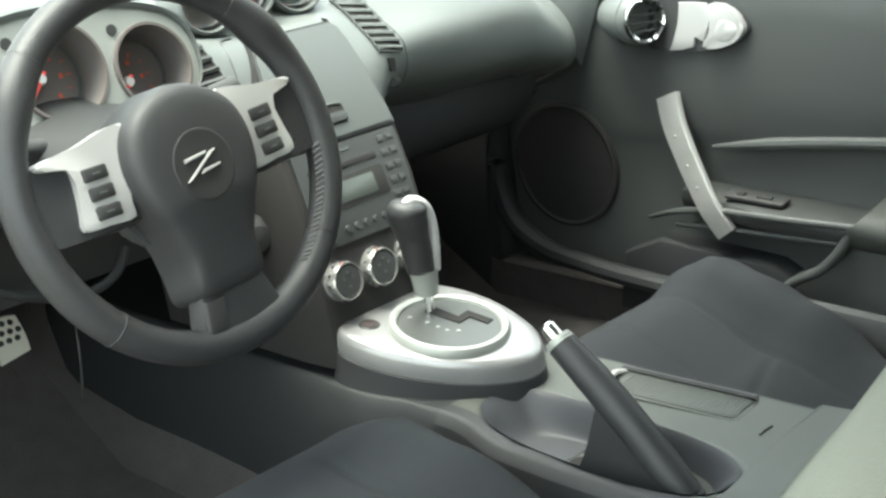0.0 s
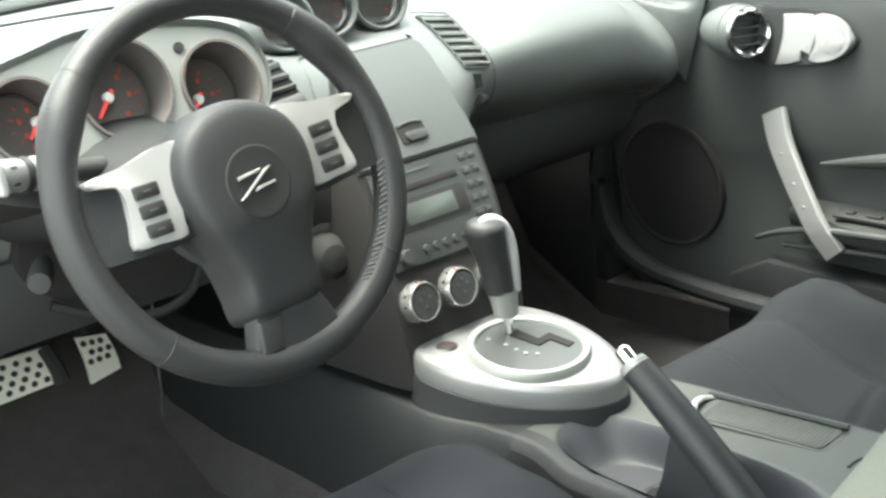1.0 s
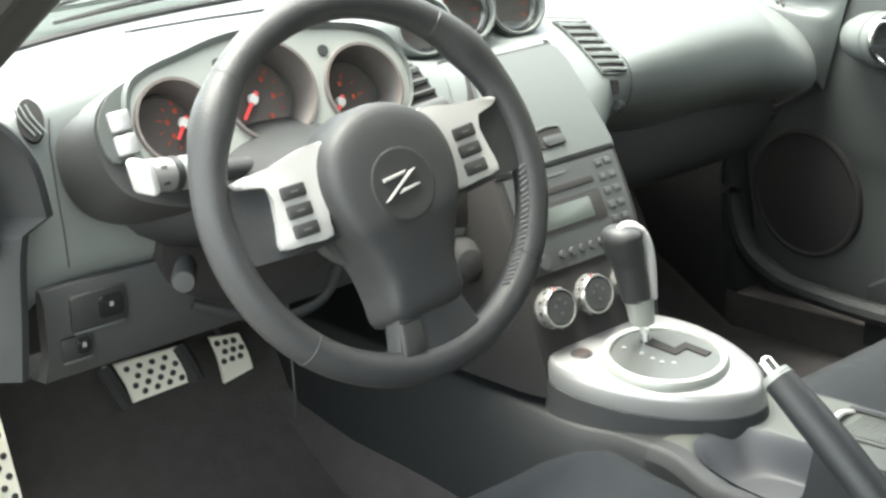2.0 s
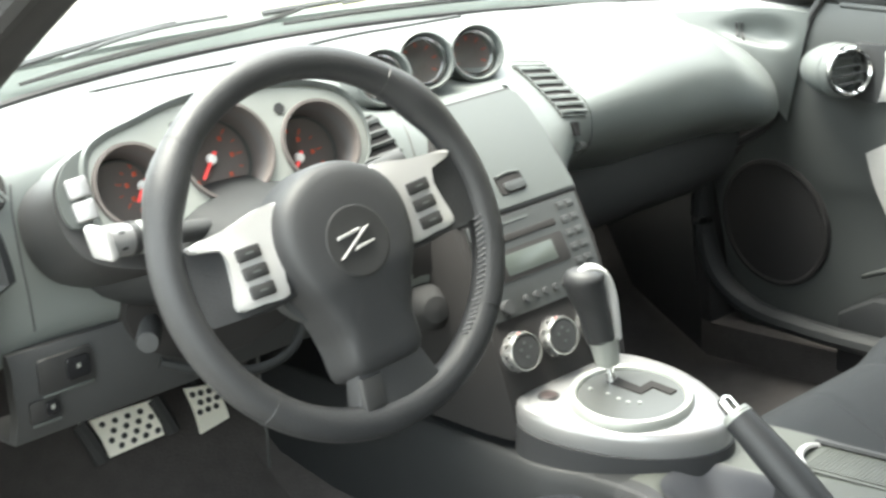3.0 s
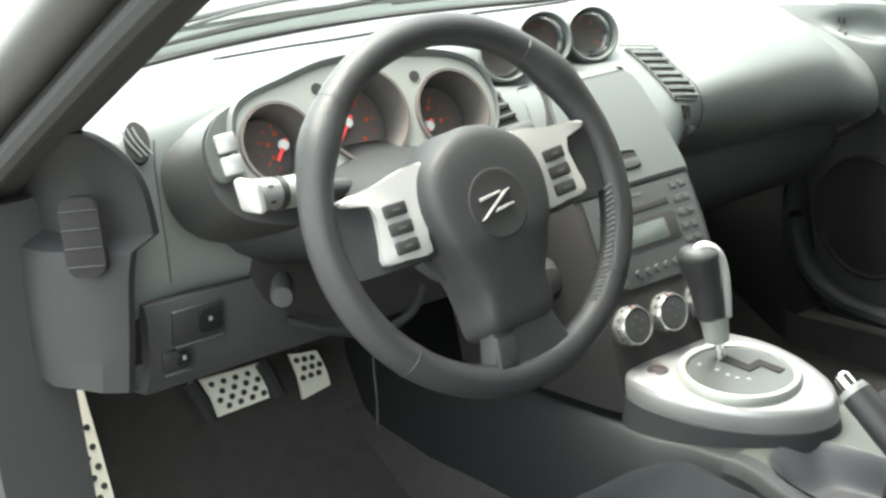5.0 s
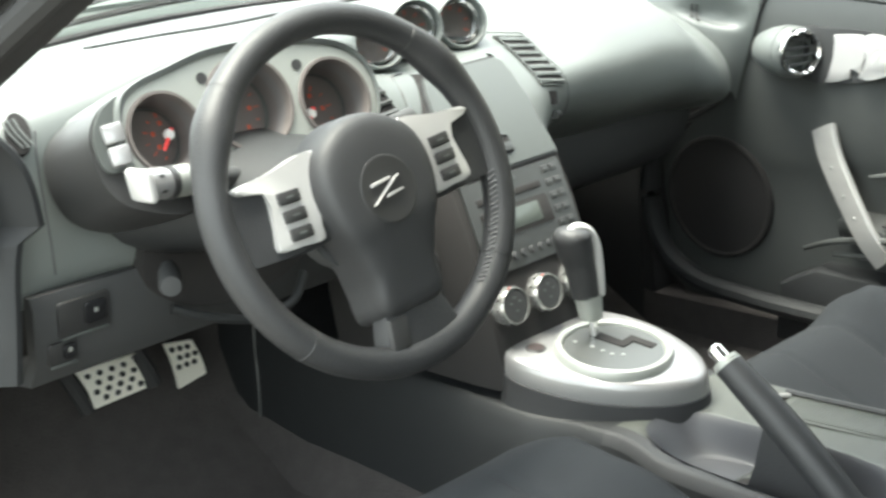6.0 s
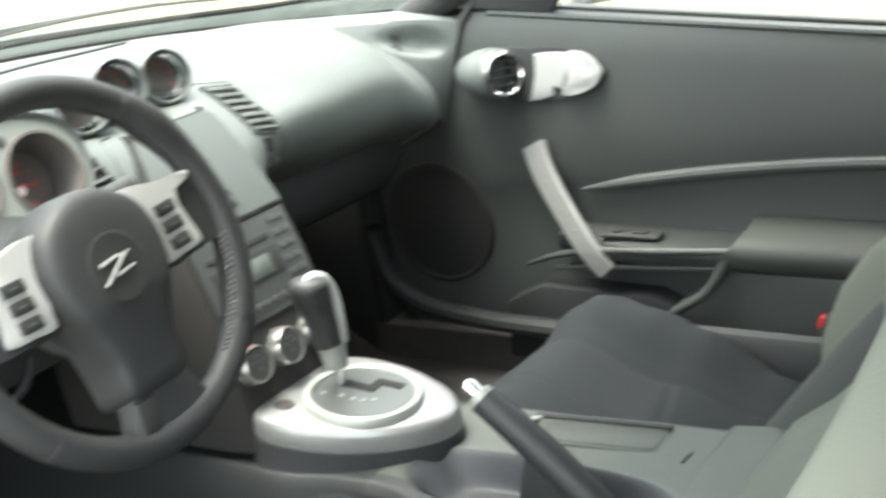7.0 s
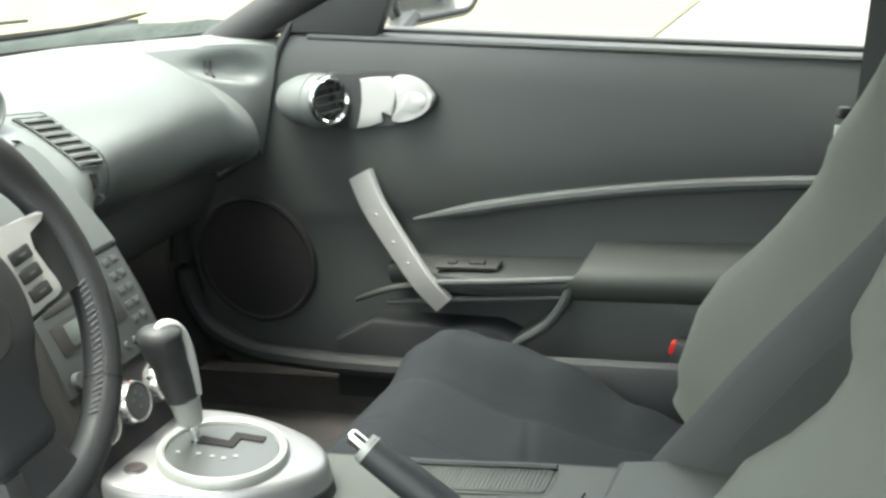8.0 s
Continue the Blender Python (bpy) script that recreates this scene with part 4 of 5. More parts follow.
def build_cluster():
    c = thing("instrument_cluster", "silver-faced three-dial instrument cluster", "instrument cluster", (-0.37, 0.3, 0.55))
    lobes = spline([(-0.148, 0.010, 0), (-0.138, 0.035, 0), (-0.118, 0.047, 0), (-0.08, 0.055, 0), (-0.03, 0.064, 0), (0.03, 0.064, 0), (0.08, 0.058, 0), (0.130, 0.047, 0), (0.162, 0.028, 0), (0.174, -0.006, 0), (0.160, -0.045, 0), (0.11, -0.060, 0), (0.0, -0.070, 0), (-0.08, -0.066, 0), (-0.135, -0.052, 0), (-0.150, -0.018, 0)], 5, True)
    outer = [(p.x * 1.03 - 0.002, p.y * 1.06 + 0.003) for p in lobes]
    rows = []
    for h, k in ((-0.20, 1.02), (-0.06, 1.02), (0.0, 1.0), (0.006, 0.985)):
        rows.append([CL @ Vector((x * k, y * k, h)) for x, y in outer])
    rows.append([CL @ Vector((p.x * 0.995, p.y * 0.995, 0.002)) for p in lobes])
    part("hood", sheet(rows, closed_v=True), M_DASH, c, "dark moulded cluster hood")
    # side wing with two silver buttons
    wing = spline([(-0.135, 0.045, 0), (-0.165, 0.034, 0), (-0.183, 0.008, 0), (-0.183, -0.035, 0), (-0.16, -0.067, 0), (-0.10, -0.088, 0), (-0.10, -0.066, 0), (-0.142, -0.048, 0), (-0.152, -0.015, 0), (-0.148, 0.020, 0)], 5, True)
    part("side_wing", prism([(p.x, p.y) for p in wing], -0.12, -0.006, CL, 0.006), M_BLACK, c)
    face = spline([(-0.132, 0.046, 0), (-0.160, 0.036, 0), (-0.178, 0.014, 0), (-0.181, -0.012, 0), (-0.174, -0.028, 0), (-0.152, -0.024, 0), (-0.149, 0.018, 0)], 5, True)
    part("wing_face", prism([(p.x, p.y) for p in face], -0.02, -0.0015, CL, 0.004), M_LID, c)
    for y in (0.009, -0.014):
        part("button", rbox(0.022, 0.0205, 0.012, 0.003, CL @ pose(-0.1590, y, 0.000, 0, -18, 0)), M_PLINTH, c, "silver push button")
    # face plate with three holes
    bm = bmesh.new()
    holes = ((-0.102, -0.003, 0.0415), (0.006, 0.005, 0.051), (0.115, -0.012, 0.0450))
    geom = [bm.verts.new((p.x, p.y, 0)) for p in lobes]
    loops = [[bm.edges.new((geom[i], geom[(i + 1) % len(geom)])) for i in range(len(geom))]]
    for hx, hy, hr in holes:
        vs = [bm.verts.new((hx + hr * math.cos(k / 40 * math.tau), hy + hr * math.sin(k / 40 * math.tau), 0)) for k in range(40)]
        loops.append([bm.edges.new((vs[i], vs[(i + 1) % 40])) for i in range(40)])
    bmesh.ops.triangle_fill(bm, use_beauty=True, use_dissolve=False, edges=[e for lp in loops for e in lp])
    for f in [f for f in bm.faces if any((f.calc_center_median().xy - Vector((hx, hy))).length < hr * 0.97 for hx, hy, hr in holes)]:
        bm.faces.remove(f)
    bm.transform(CL)
    part("face_plate", bm, M_SATIN, c, "satin silver face plate")
    for hx, hy in ((-0.041, 0.043), (0.080, 0.034)):
        part("plug", revolve([(0.0005, 0.001), (0.006, 0.001), (0.007, -0.004)], 14, CL @ pose(hx, hy, 0.0005)), M_BLACK, c)
    # (needle angle, needle pivot off the dial's centre, radius of the scale): the first is a fuel gauge with its pivot to one side
    scales = ((-128, (0.025, 0.002), 0.024, 100, 250, 5), (-132, (-0.001, 0.001), 0.037, -45, 225, 12), (-128, (-0.010, -0.006), 0.032, -45, 225, 10))
    for (hx, hy, hr), (na, (px, py), sr, a0, a1, count) in zip(holes, scales):
        m = CL @ pose(hx, hy, 0)
        g = part("gauge", revolve([(hr + 0.003, 0.0), (hr + 0.002, 0.004), (hr - 0.001, 0.004), (hr - 0.002, 0.0), (hr - 0.005, -0.045), (0.0005, -0.045)], 40, m, ends=False), M_DIAL, c)
        part("bezel", revolve([(hr + 0.003, 0.0), (hr + 0.002, 0.003), (hr - 0.0005, 0.003), (hr - 0.003, -0.01), (hr - 0.004, -0.036)], 40, m, ends=False), M_TUBE, g)
        part("inner_ring", revolve([(hr - 0.0050, -0.040), (hr - 0.0068, -0.0365), (hr - 0.0082, -0.040)], 40, m, ends=False), M_LID, g)
        pv = m @ pose(px, py, 0)
        for k in range(count + 1):
            a = lerp(a0, a1, k / count)
            part("mark", rbox(0.0014, 0.004 if k % 2 else 0.006, 0.0008, 0, pv @ pose(0, 0, -0.044, 0, 0, a - 90) @ pose(0, sr, 0)), M_AMBER, g)
            if k % 2 == 0:
                part("figure", rbox(0.004, 0.005, 0.0008, 0, pv @ pose((sr - 0.009) * math.cos(radians(a)), (sr - 0.009) * math.sin(radians(a)), -0.044)), M_AMBER, g)
        length = hr * 0.48 if count > 5 else 0.019
        tip = Vector((math.cos(radians(na)) * length, math.sin(radians(na)) * length, -0.036))
        nd = part("needle", tube([pv @ Vector((-tip.x * 0.35, -tip.y * 0.35, -0.036)), pv @ tip], [0.0026, 0.0018], 6), M_NEEDLE, g, "red lit needle")
        part("needle_cap", revolve([(0.0005, 0.005), (0.005, 0.004), (0.0062, 0.0)], 16, pv @ pose(0, 0, -0.038)), M_WHITE, nd)
        if 0 < hx < 0.05:
            part("trip_display", rbox(0.030, 0.011, 0.001, 0.0005, m @ pose(0.0, -0.028, -0.0435)), M_LCD, g)
    # lower shroud between cluster and wheel
    rows = []
    for t in [k / 8 for k in range(9)]:
        y = lerp(0.30, 0.085, t)
        z = lerp(0.562, 0.575, t)
        w = lerp(0.15, 0.062, t ** 0.8)
        rows.append([(-0.366 + w * math.cos(a), y, z - 0.012 + (0.060 if math.sin(a) > 0 else 0.075) * math.sin(a) * lerp(1.0, 0.75, t)) for a in [k / 24 * math.tau for k in range(24)]])
    part("column_shroud", sheet(rows, closed_v=True, caps=True), M_CAP, c, "dark steering column shroud")


def build_stalks():
    s = thing("indicator_stalk", "grey indicator stalk with silver flat end", "stalk", (-0.43, 0.16, 0.59))
    path = [(-0.43, 0.165, 0.588), (-0.47, 0.16, 0.594), (-0.50, 0.157, 0.600), (-0.512, 0.155, 0.602)]
    part("arm", tube(path, [0.010, 0.011, 0.015, 0.015], 14), M_LOWER, s)
    part("collar", tube([(-0.492, 0.157, 0.600), (-0.514, 0.153, 0.603)], 0.0160, 18), M_SATIN, s)
    part("band", tube([(-0.513, 0.153, 0.603), (-0.520, 0.152, 0.604)], 0.0168, 18), M_BLACK, s, "black rubber band")
    part("sleeve", tube(spline([(-0.519, 0.152, 0.604), (-0.530, 0.151, 0.606), (-0.543, 0.1495, 0.608)], 3), [0.0152, 0.0158, 0.016, 0.016, 0.016, 0.0158, 0.0155], 18), M_PLINTH, s, "twist switch sleeve")
    for a in (-35, 20, 75):
        part("symbol", rbox(0.006, 0.003, 0.001, 0, pose(-0.531, 0.151, 0.606, a) @ pose(0, -0.0163, 0, 90)), M_BLACK, s)
    part("end", rbox(0.011, 0.034, 0.034, 0.005, pose(-0.548, 0.148, 0.6088, 0, -9, 8), 3), M_BRIGHT, s, "bright flat end")
    s = thing("wiper_stalk", "dark wiper stalk behind the steering wheel", "stalk", (-0.3, 0.16, 0.59))
    part("arm", tube([(-0.30, 0.165, 0.588), (-0.24, 0.155, 0.595), (-0.20, 0.15, 0.60)], [0.010, 0.011, 0.013], 12), M_LOWER, s)


# ---- steering wheel ----
RAKE = radians(19)
WHEEL_C = Vector((-0.361, 0.044, 0.573))
WM = Matrix.Translation(WHEEL_C) @ Matrix(((1, 0, 0, 0), (0, math.sin(RAKE), -math.cos(RAKE), 0), (0, math.cos(RAKE), math.sin(RAKE), 0), (0, 0, 0, 1))) @ pose(0, 0, 0, 0, 0, 3.2)
HUB = WM @ pose(0, -0.004, 0)


def build_wheel():
    """Local x to the right, y up the wheel, z towards the driver."""
    w = thing("steering_wheel", "black leather three-spoke steering wheel with silver pods", "steering wheel", WHEEL_C)
    seg, ring = 96, 16
    rows = []
    for i in range(seg):
        a = i / seg * math.tau
        bump = 0.0
        for c in (35, 145):
            bump += 0.0035 * math.exp(-((math.degrees(a) - c) / 10) ** 2)
        rr = 0.0165 + bump
        rows.append([WM @ Vector(((0.1740 + rr * math.cos(b)) * math.cos(a), (0.1740 + rr * math.cos(b)) * math.sin(a), rr * 1.05 * math.sin(b))) for b in [k / ring * math.tau for k in range(ring)]])
    rim = part("rim", sheet(rows, closed_u=True, closed_v=True), M_LEATHER, w, "black stitched leather rim")
    for a in (131.5, 48.5, 222, 318):
        t = radians(a)
        q = [WM @ Vector(((0.1740 + 0.0168 * math.cos(b)) * math.cos(t), (0.1740 + 0.0168 * math.cos(b)) * math.sin(t), 0.0177 * math.sin(b))) for b in [k / 16 * math.tau for k in range(16)]]
        part("seam", tube(q, 0.0007, 5, closed=True), M_BLACK, rim)
    # stitches on the inner side of the rim at the right
    for k in range(23):
        t = radians(-12 - k * 2.0)
        p = WM @ Vector((0.1578 * math.cos(t), 0.1578 * math.sin(t), 0.005))
        q = WM @ Vector((0.1612 * math.cos(t + 0.022), 0.1612 * math.sin(t + 0.022), 0.0125))
        part("stitch", tube([p, q], 0.0012, 5), M_STITCH, rim)
    # airbag cover: round boss that runs down into the lower spoke
    boss = spline([(-0.070, 0.020, 0), (-0.058, 0.050, 0), (-0.03, 0.070, 0), (0.0, 0.076, 0), (0.03, 0.070, 0), (0.058, 0.050, 0), (0.070, 0.020, 0), (0.067, -0.016, 0), (0.053, -0.050, 0), (0.042, -0.085, 0), (0.038, -0.120, 0), (0.0, -0.124, 0), (-0.038, -0.120, 0), (-0.042, -0.085, 0), (-0.053, -0.050, 0), (-0.067, -0.016, 0)], 4, True)
    rows = []
    for k, h in ((1.03, -0.02), (1.02, 0.012), (1.0, 0.022), (0.97, 0.028), (0.92, 0.032), (0.84, 0.0345), (0.7, 0.036), (0.5, 0.0365), (0.3, 0.0365), (0.1, 0.0365)):
        rows.append([HUB @ Vector((p.x * k, (p.y + 0.01) * k - 0.01, h - 0.014 * ramp(-(p.y + 0.01) * k, [(0.02, 0.0), (0.05, 0.5), (0.08, 1.0)]))) for p in boss])
    cov = part("airbag_cover", sheet(rows, closed_v=True, caps=True), M_HUB, w, "charcoal airbag cover", 75)
    # disc on the cover, its dark colour is the shade of a recess
    part("badge_shade_disc", revolve([(0.0345, 0.0364), (0.0338, 0.0369), (0.0320, 0.0371), (0.0300, 0.0369), (0.016, 0.0368), (0.0005, 0.0368)], 36, HUB @ pose(0, -0.003, 0)), M_BLACK, cov, "dark disc for the shade of a round badge dish")
    # chrome emblem: plain slanted bars
    b = bmesh.new()
    prism([(-0.0252, -0.0112), (-0.0200, -0.0102), (0.0165, 0.0105), (0.0090, 0.0092)], 0.0368, 0.0400, HUB @ pose(0, -0.003, 0), 0.001, bm=b)
    prism([(-0.0205, 0.0062), (0.0040, 0.0085), (0.0050, 0.0112), (-0.0205, 0.0095)], 0.0368, 0.0397, HUB @ pose(0, -0.003, 0), 0.001, bm=b)
    prism([(-0.0077, -0.0080), (0.0157, -0.0052), (0.0157, -0.0034), (-0.0040, -0.0045)], 0.0368, 0.0397, HUB @ pose(0, -0.003, 0), 0.0005, bm=b)
    part("emblem", b, M_SILVER, cov, "small bright silver emblem")
    # side spokes, back web and silver switch pods
    for s in (-1, 1):
        web = [(s * 0.045, 0.050), (s * 0.10, 0.048), (s * 0.146, 0.040), (s * 0.171, 0.052), (s * 0.172, -0.030), (s * 0.15, -0.024), (s * 0.12, -0.030), (s * 0.09, -0.033), (s * 0.055, -0.03)]
        part("spoke", prism(web if s > 0 else web[::-1], -0.016, 0.006, HUB, 0.004), M_LEATHER, w)
        pod = spline([(s * 0.050, 0.055, 0), (s * 0.070, 0.058, 0), (s * 0.105, 0.051, 0), (s * 0.146, 0.048, 0), (s * 0.149, 0.041, 0), (s * 0.128, 0.036, 0), (s * 0.119, 0.030, 0), (s * 0.123, 0.000, 0), (s * 0.1265, -0.022, 0), (s * 0.100, -0.0245, 0), (s * 0.0725, -0.0255, 0), (s * 0.072, 0.0, 0), (s * 0.064, 0.030, 0)], 3, True)
        pd = part("switch_pod", prism([(p.x, p.y) for p in (pod if s > 0 else pod[::-1])], -0.004, 0.0135, HUB, 0.004), M_SILVER, w, "silver switch pod")
        for k in range(3):
            bx, by = s * 0.099, 0.0235 - 0.0178 * k
            btn = part("button", rbox(0.025, 0.0125, 0.007, 0.002, HUB @ pose(bx, by, 0.0145, 0, 0, s * 2)), M_BLACK, pd)
            part("mark", rbox(0.008, 0.0014, 0.0006, 0, HUB @ pose(bx, by, 0.0181, 0, 0, s * 2)), M_DASH, btn)
    # lower spoke
    low = [(-0.037, -0.116), (-0.055, -0.170), (0.055, -0.170), (0.037, -0.116)]
    part("spoke", prism(low, -0.014, 0.010, HUB, 0.004), M_LEATHER, w)
    part("spoke_cover", prism([(-0.039, -0.124), (-0.016, -0.1245), (-0.022, -0.156), (-0.047, -0.156)], 0.006, 0.014, HUB, 0.003), M_BLACK, w)
    # back cover
    part("back_cover", revolve([(0.05, -0.06), (0.072, -0.045), (0.078, -0.015), (0.0005, -0.012)], 32, HUB), M_LOWER, w)


# ---- pedals ----
def build_pedals():
    def plate(name, label, corners, cols, nrows, stem=True, edge=True, wide=(0.08, 0.92), tall=(0.1, 0.92)):
        p = thing(name, label, "pedal", corners[3], "pedals")
        a, b, c, d = (Vector(v) for v in corners)
        rows = [[a.lerp(b, u).lerp(d.lerp(c, u), v) + Vector((0, -0.006 * math.sin(math.pi * v), 0)) for v in (0, 0.25, 0.5, 0.75, 1)] for u in (0, 0.1, 0.3, 0.5, 0.7, 0.9, 1)]
        part("plate", thick(rows, (0, 0.006, 0)), M_PEDAL, p, "bright aluminium pedal plate")
        n = (b - a).cross(d - a).normalized()
        n = n if n.y < 0 else -n
        for i in range(nrows):
            for j in range(cols):
                u, v = lerp(*wide, (j + 0.25 + 0.5 * (i % 2)) / cols), lerp(*tall, (i + 0.5) / nrows)
                q = a.lerp(b, u).lerp(d.lerp(c, u), v) + Vector((0, -0.006 * math.sin(math.pi * v), 0))
                part("stud", revolve([(0.0005, 0.003), (0.0038, 0.0028), (0.0045, -0.002)], 10, face_frame(q, n)), M_BLACK, p)
        if edge:
            for s, e in ((a, d), (b, c)):
                part("rubber_end", tube([s + Vector((0, -0.003, 0)), s.lerp(e, 0.5) + Vector((0, -0.010, 0)), e + Vector((0, -0.003, 0))], 0.0115, 8), M_RUBBER, p)
        if stem:
            mid = (a + b + c + d) / 4
            part("arm", tube(spline([mid + Vector((0, 0.008, 0.0)), mid + Vector((0.0, 0.06, 0.07)), mid + Vector((0.0, 0.09, 0.22))], 4), 0.009, 8), M_BLACK, p)
        return p
    plate("brake_pedal", "aluminium brake pedal with black rubber studs", [(-0.421, 0.650, 0.248), (-0.312, 0.650, 0.244), (-0.306, 0.628, 0.200), (-0.411, 0.628, 0.197)], 4, 4, wide=(0.2, 0.88), tall=(0.06, 0.9))
    plate("accelerator_pedal", "narrow aluminium accelerator pedal with black studs", [(-0.258, 0.665, 0.236), (-0.213, 0.665, 0.228), (-0.204, 0.655, 0.176), (-0.251, 0.655, 0.168)], 3, 3, edge=False, tall=(0.04, 0.62))
    plate("footrest", "tall aluminium footrest with black studs", [(-0.640, 0.600, 0.306), (-0.584, 0.600, 0.304), (-0.618, 0.440, 0.082), (-0.648, 0.440, 0.082)], 2, 18, stem=False, edge=False)


# ---- centre console, gear selector, handbrake ----
def bowl(x, y):
    """How far x, y is out from the middle of the handbrake recess: 1 on its rim."""
    return (abs((x + 0.024 - 0.06 * (y + 0.19)) / 0.064) ** 2.8 + abs((y + 0.188) / 0.168) ** 2.8) ** (1 / 2.8)


def console_top(y):
    return ramp(y, [(-0.6, 0.215), (-0.36, 0.212), (-0.1, 0.208), (0.0, 0.214), (0.2, 0.218)])


def build_console():
    c = thing("centre_console", "grey-green moulded centre console between the seats", "centre console", (0.03, -0.1, 0.1))
    rows = []
    for k in range(109):
        y = 0.76 - 1.46 * k / 108
        left = ramp(y, [(-0.6, -0.112), (-0.2, -0.102), (-0.11, -0.099), (-0.02, -0.080), (0.04, -0.084), (0.12, -0.104), (0.46, -0.10)])
        right = ramp(y, [(-0.6, 0.178), (-0.27, 0.166), (-0.1, 0.158), (0.0, 0.14), (0.2, 0.105)])
        top = console_top(y)
        row = [(left - 0.02, y, 0.02), (left - 0.014, y, top - 0.05), (left - 0.006, y, top - 0.014), (left, y, top - 0.003)]
        for j in range(1, 50):
            x = lerp(left, right, j / 50)
            row.append((x, y, top - ramp(bowl(x, y), [(0.70, 0.042), (1.0, 0.0)]) - ramp(bowl(x, y), [(0.90, 0.003), (0.99, 0.0)])))
        row += [(right - 0.002, y, top), (right + 0.004, y, top - 0.01), (right + 0.008, y, top - 0.06), (right + 0.008, y, 0.02)]
        rows.append(row)
    # sides and shoulders coloured darker for the shade beside the driver's seat
    part("side", sheet([r[:3] for r in rows[56:]]), M_CAP, c, "tunnel side, shade in its dark colour", 50)
    part("tunnel", sheet([r[:-4] for r in rows[:57]]), M_CAP, c, "tunnel ahead of the plinth, shade in its dark colour", 50)
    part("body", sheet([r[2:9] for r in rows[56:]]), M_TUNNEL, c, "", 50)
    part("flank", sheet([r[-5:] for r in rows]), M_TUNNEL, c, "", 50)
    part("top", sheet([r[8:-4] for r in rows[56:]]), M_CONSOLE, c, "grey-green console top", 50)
    # smooth liner of the handbrake recess
    liner = []
    for k in range(25):
        q = 0.985 * (k / 24) ** 0.8
        ring = []
        for n in range(72):
            a = n / 72 * math.tau
            ca, sa = math.cos(a), math.sin(a)
            ex, ey = (math.copysign(abs(v) ** (2 / 2.8), v) for v in (ca, sa))
            y = -0.188 + 0.168 * q * ey
            x = -0.024 + 0.06 * (y + 0.19) + 0.064 * q * ex
            ring.append((x, y, console_top(y) - ramp(q, [(0.70, 0.042), (1.0, 0.0)]) + 0.0016))
        liner.append(ring)
    part("handbrake_bowl", sheet(liner[1:], closed_v=True, caps=False), M_BOWL, c, "blue-grey oval handbrake recess", 50)
    # cup holder shutter with bright pull
    m = pose(0.113, -0.192, 0.2085, 0, 0, 5.5)
    part("shutter_frame", prism(rounded(0.064, 0.178, 0.008), -0.002, 0.003, m, 0.0015), M_CONSOLE, c)
    sh = part("shutter", prism(rounded(0.055, 0.166, 0.006), 0, 0.0045, m, 0.001), M_CONSOLE, c, "ribbed grey cup holder shutter")
    for k in range(31):
        part("rib", rbox(0.050, 0.0030, 0.0010, 0.0004, m @ pose(0, -0.078 + 0.0048 * k, 0.0047)), M_CONSOLE, sh)
    part("shutter_pull", tube(spline([m @ Vector(p) for p in ((-0.030, 0.066, 0.004), (-0.018, 0.079, 0.010), (0.004, 0.084, 0.010), (0.022, 0.081, 0.005))], 4), 0.0045, 8, 0.7), M_SILVER, c, "bright curved pull")
    part("shutter_rail", tube([m @ Vector((0.027, 0.086, 0.007)), m @ Vector((0.027, -0.086, 0.007))], 0.0035, 6), M_BLACK, c)
    # armrest lid behind, across a dark seam
    lid = [(-0.112, -0.372), (-0.06, -0.362), (0.06, -0.350), (0.17, -0.342), (0.178, -0.40), (0.178, -0.66), (-0.108, -0.66)]
    part("lid_seam", prism([(x * 1.01, y + 0.004) for x, y in lid], 0.19, 0.2140, Matrix(), 0.002), M_BLACK, c)
    part("armrest_lid", prism(lid, 0.2, 0.2185, Matrix(), 0.005, 3), M_CONSOLE, c, "padded console armrest lid")
    # handbrake slot plate
    part("latch_slit", tube([(0.076, -0.321, 0.2125), (0.084, -0.3195, 0.2125), (0.101, -0.3205, 0.2125)], 0.0016, 6), M_BLACK, c)
    m = pose(-0.020, -0.234, 0.1705, -2, 0, -6)
    part("brake_plate", prism(rounded(0.092, 0.176, 0.016), -0.006, 0.008, m, 0.003), M_CONSOLE, c)
    part("plate_seam", tube([m @ Vector((x, y, 0.0082)) for x, y in rounded(0.090, 0.174, 0.016)], 0.0008, 5, closed=True), M_BLACK, c)
    part("cable_hole", prism(rounded(0.022, 0.030, 0.008), 0, 0.0105, m @ pose(-0.020, 0.066, 0)), M_VOID, c, "dark opening ahead of the handbrake")
    part("brake_slot", prism(rounded(0.044, 0.125, 0.012), 0, 0.0095, m @ pose(-0.020, -0.02, 0)), M_BLACK, c, "dark handbrake slot")


BASE_Z = 0.262


def base_outline(k=1.0):
    pts = [(-0.062, 0.176), (-0.086, 0.156), (-0.094, 0.126), (-0.084, 0.075), (-0.060, 0.026), (-0.024, -0.015), (0.018, -0.042), (0.058, -0.043), (0.088, -0.014), (0.105, 0.03), (0.112, 0.075), (0.107, 0.12), (0.09, 0.158), (0.066, 0.176)]
    cx, cy = 0.010, 0.065
    return [(cx + (p.x - cx) * k, cy + (p.y - cy) * k) for p in spline([(x, y, 0) for x, y in pts], 4)]


def base_row(k, z):
    return [Vector((x, y, z + 0.15 * (y - 0.06))) for x, y in base_outline(k)]


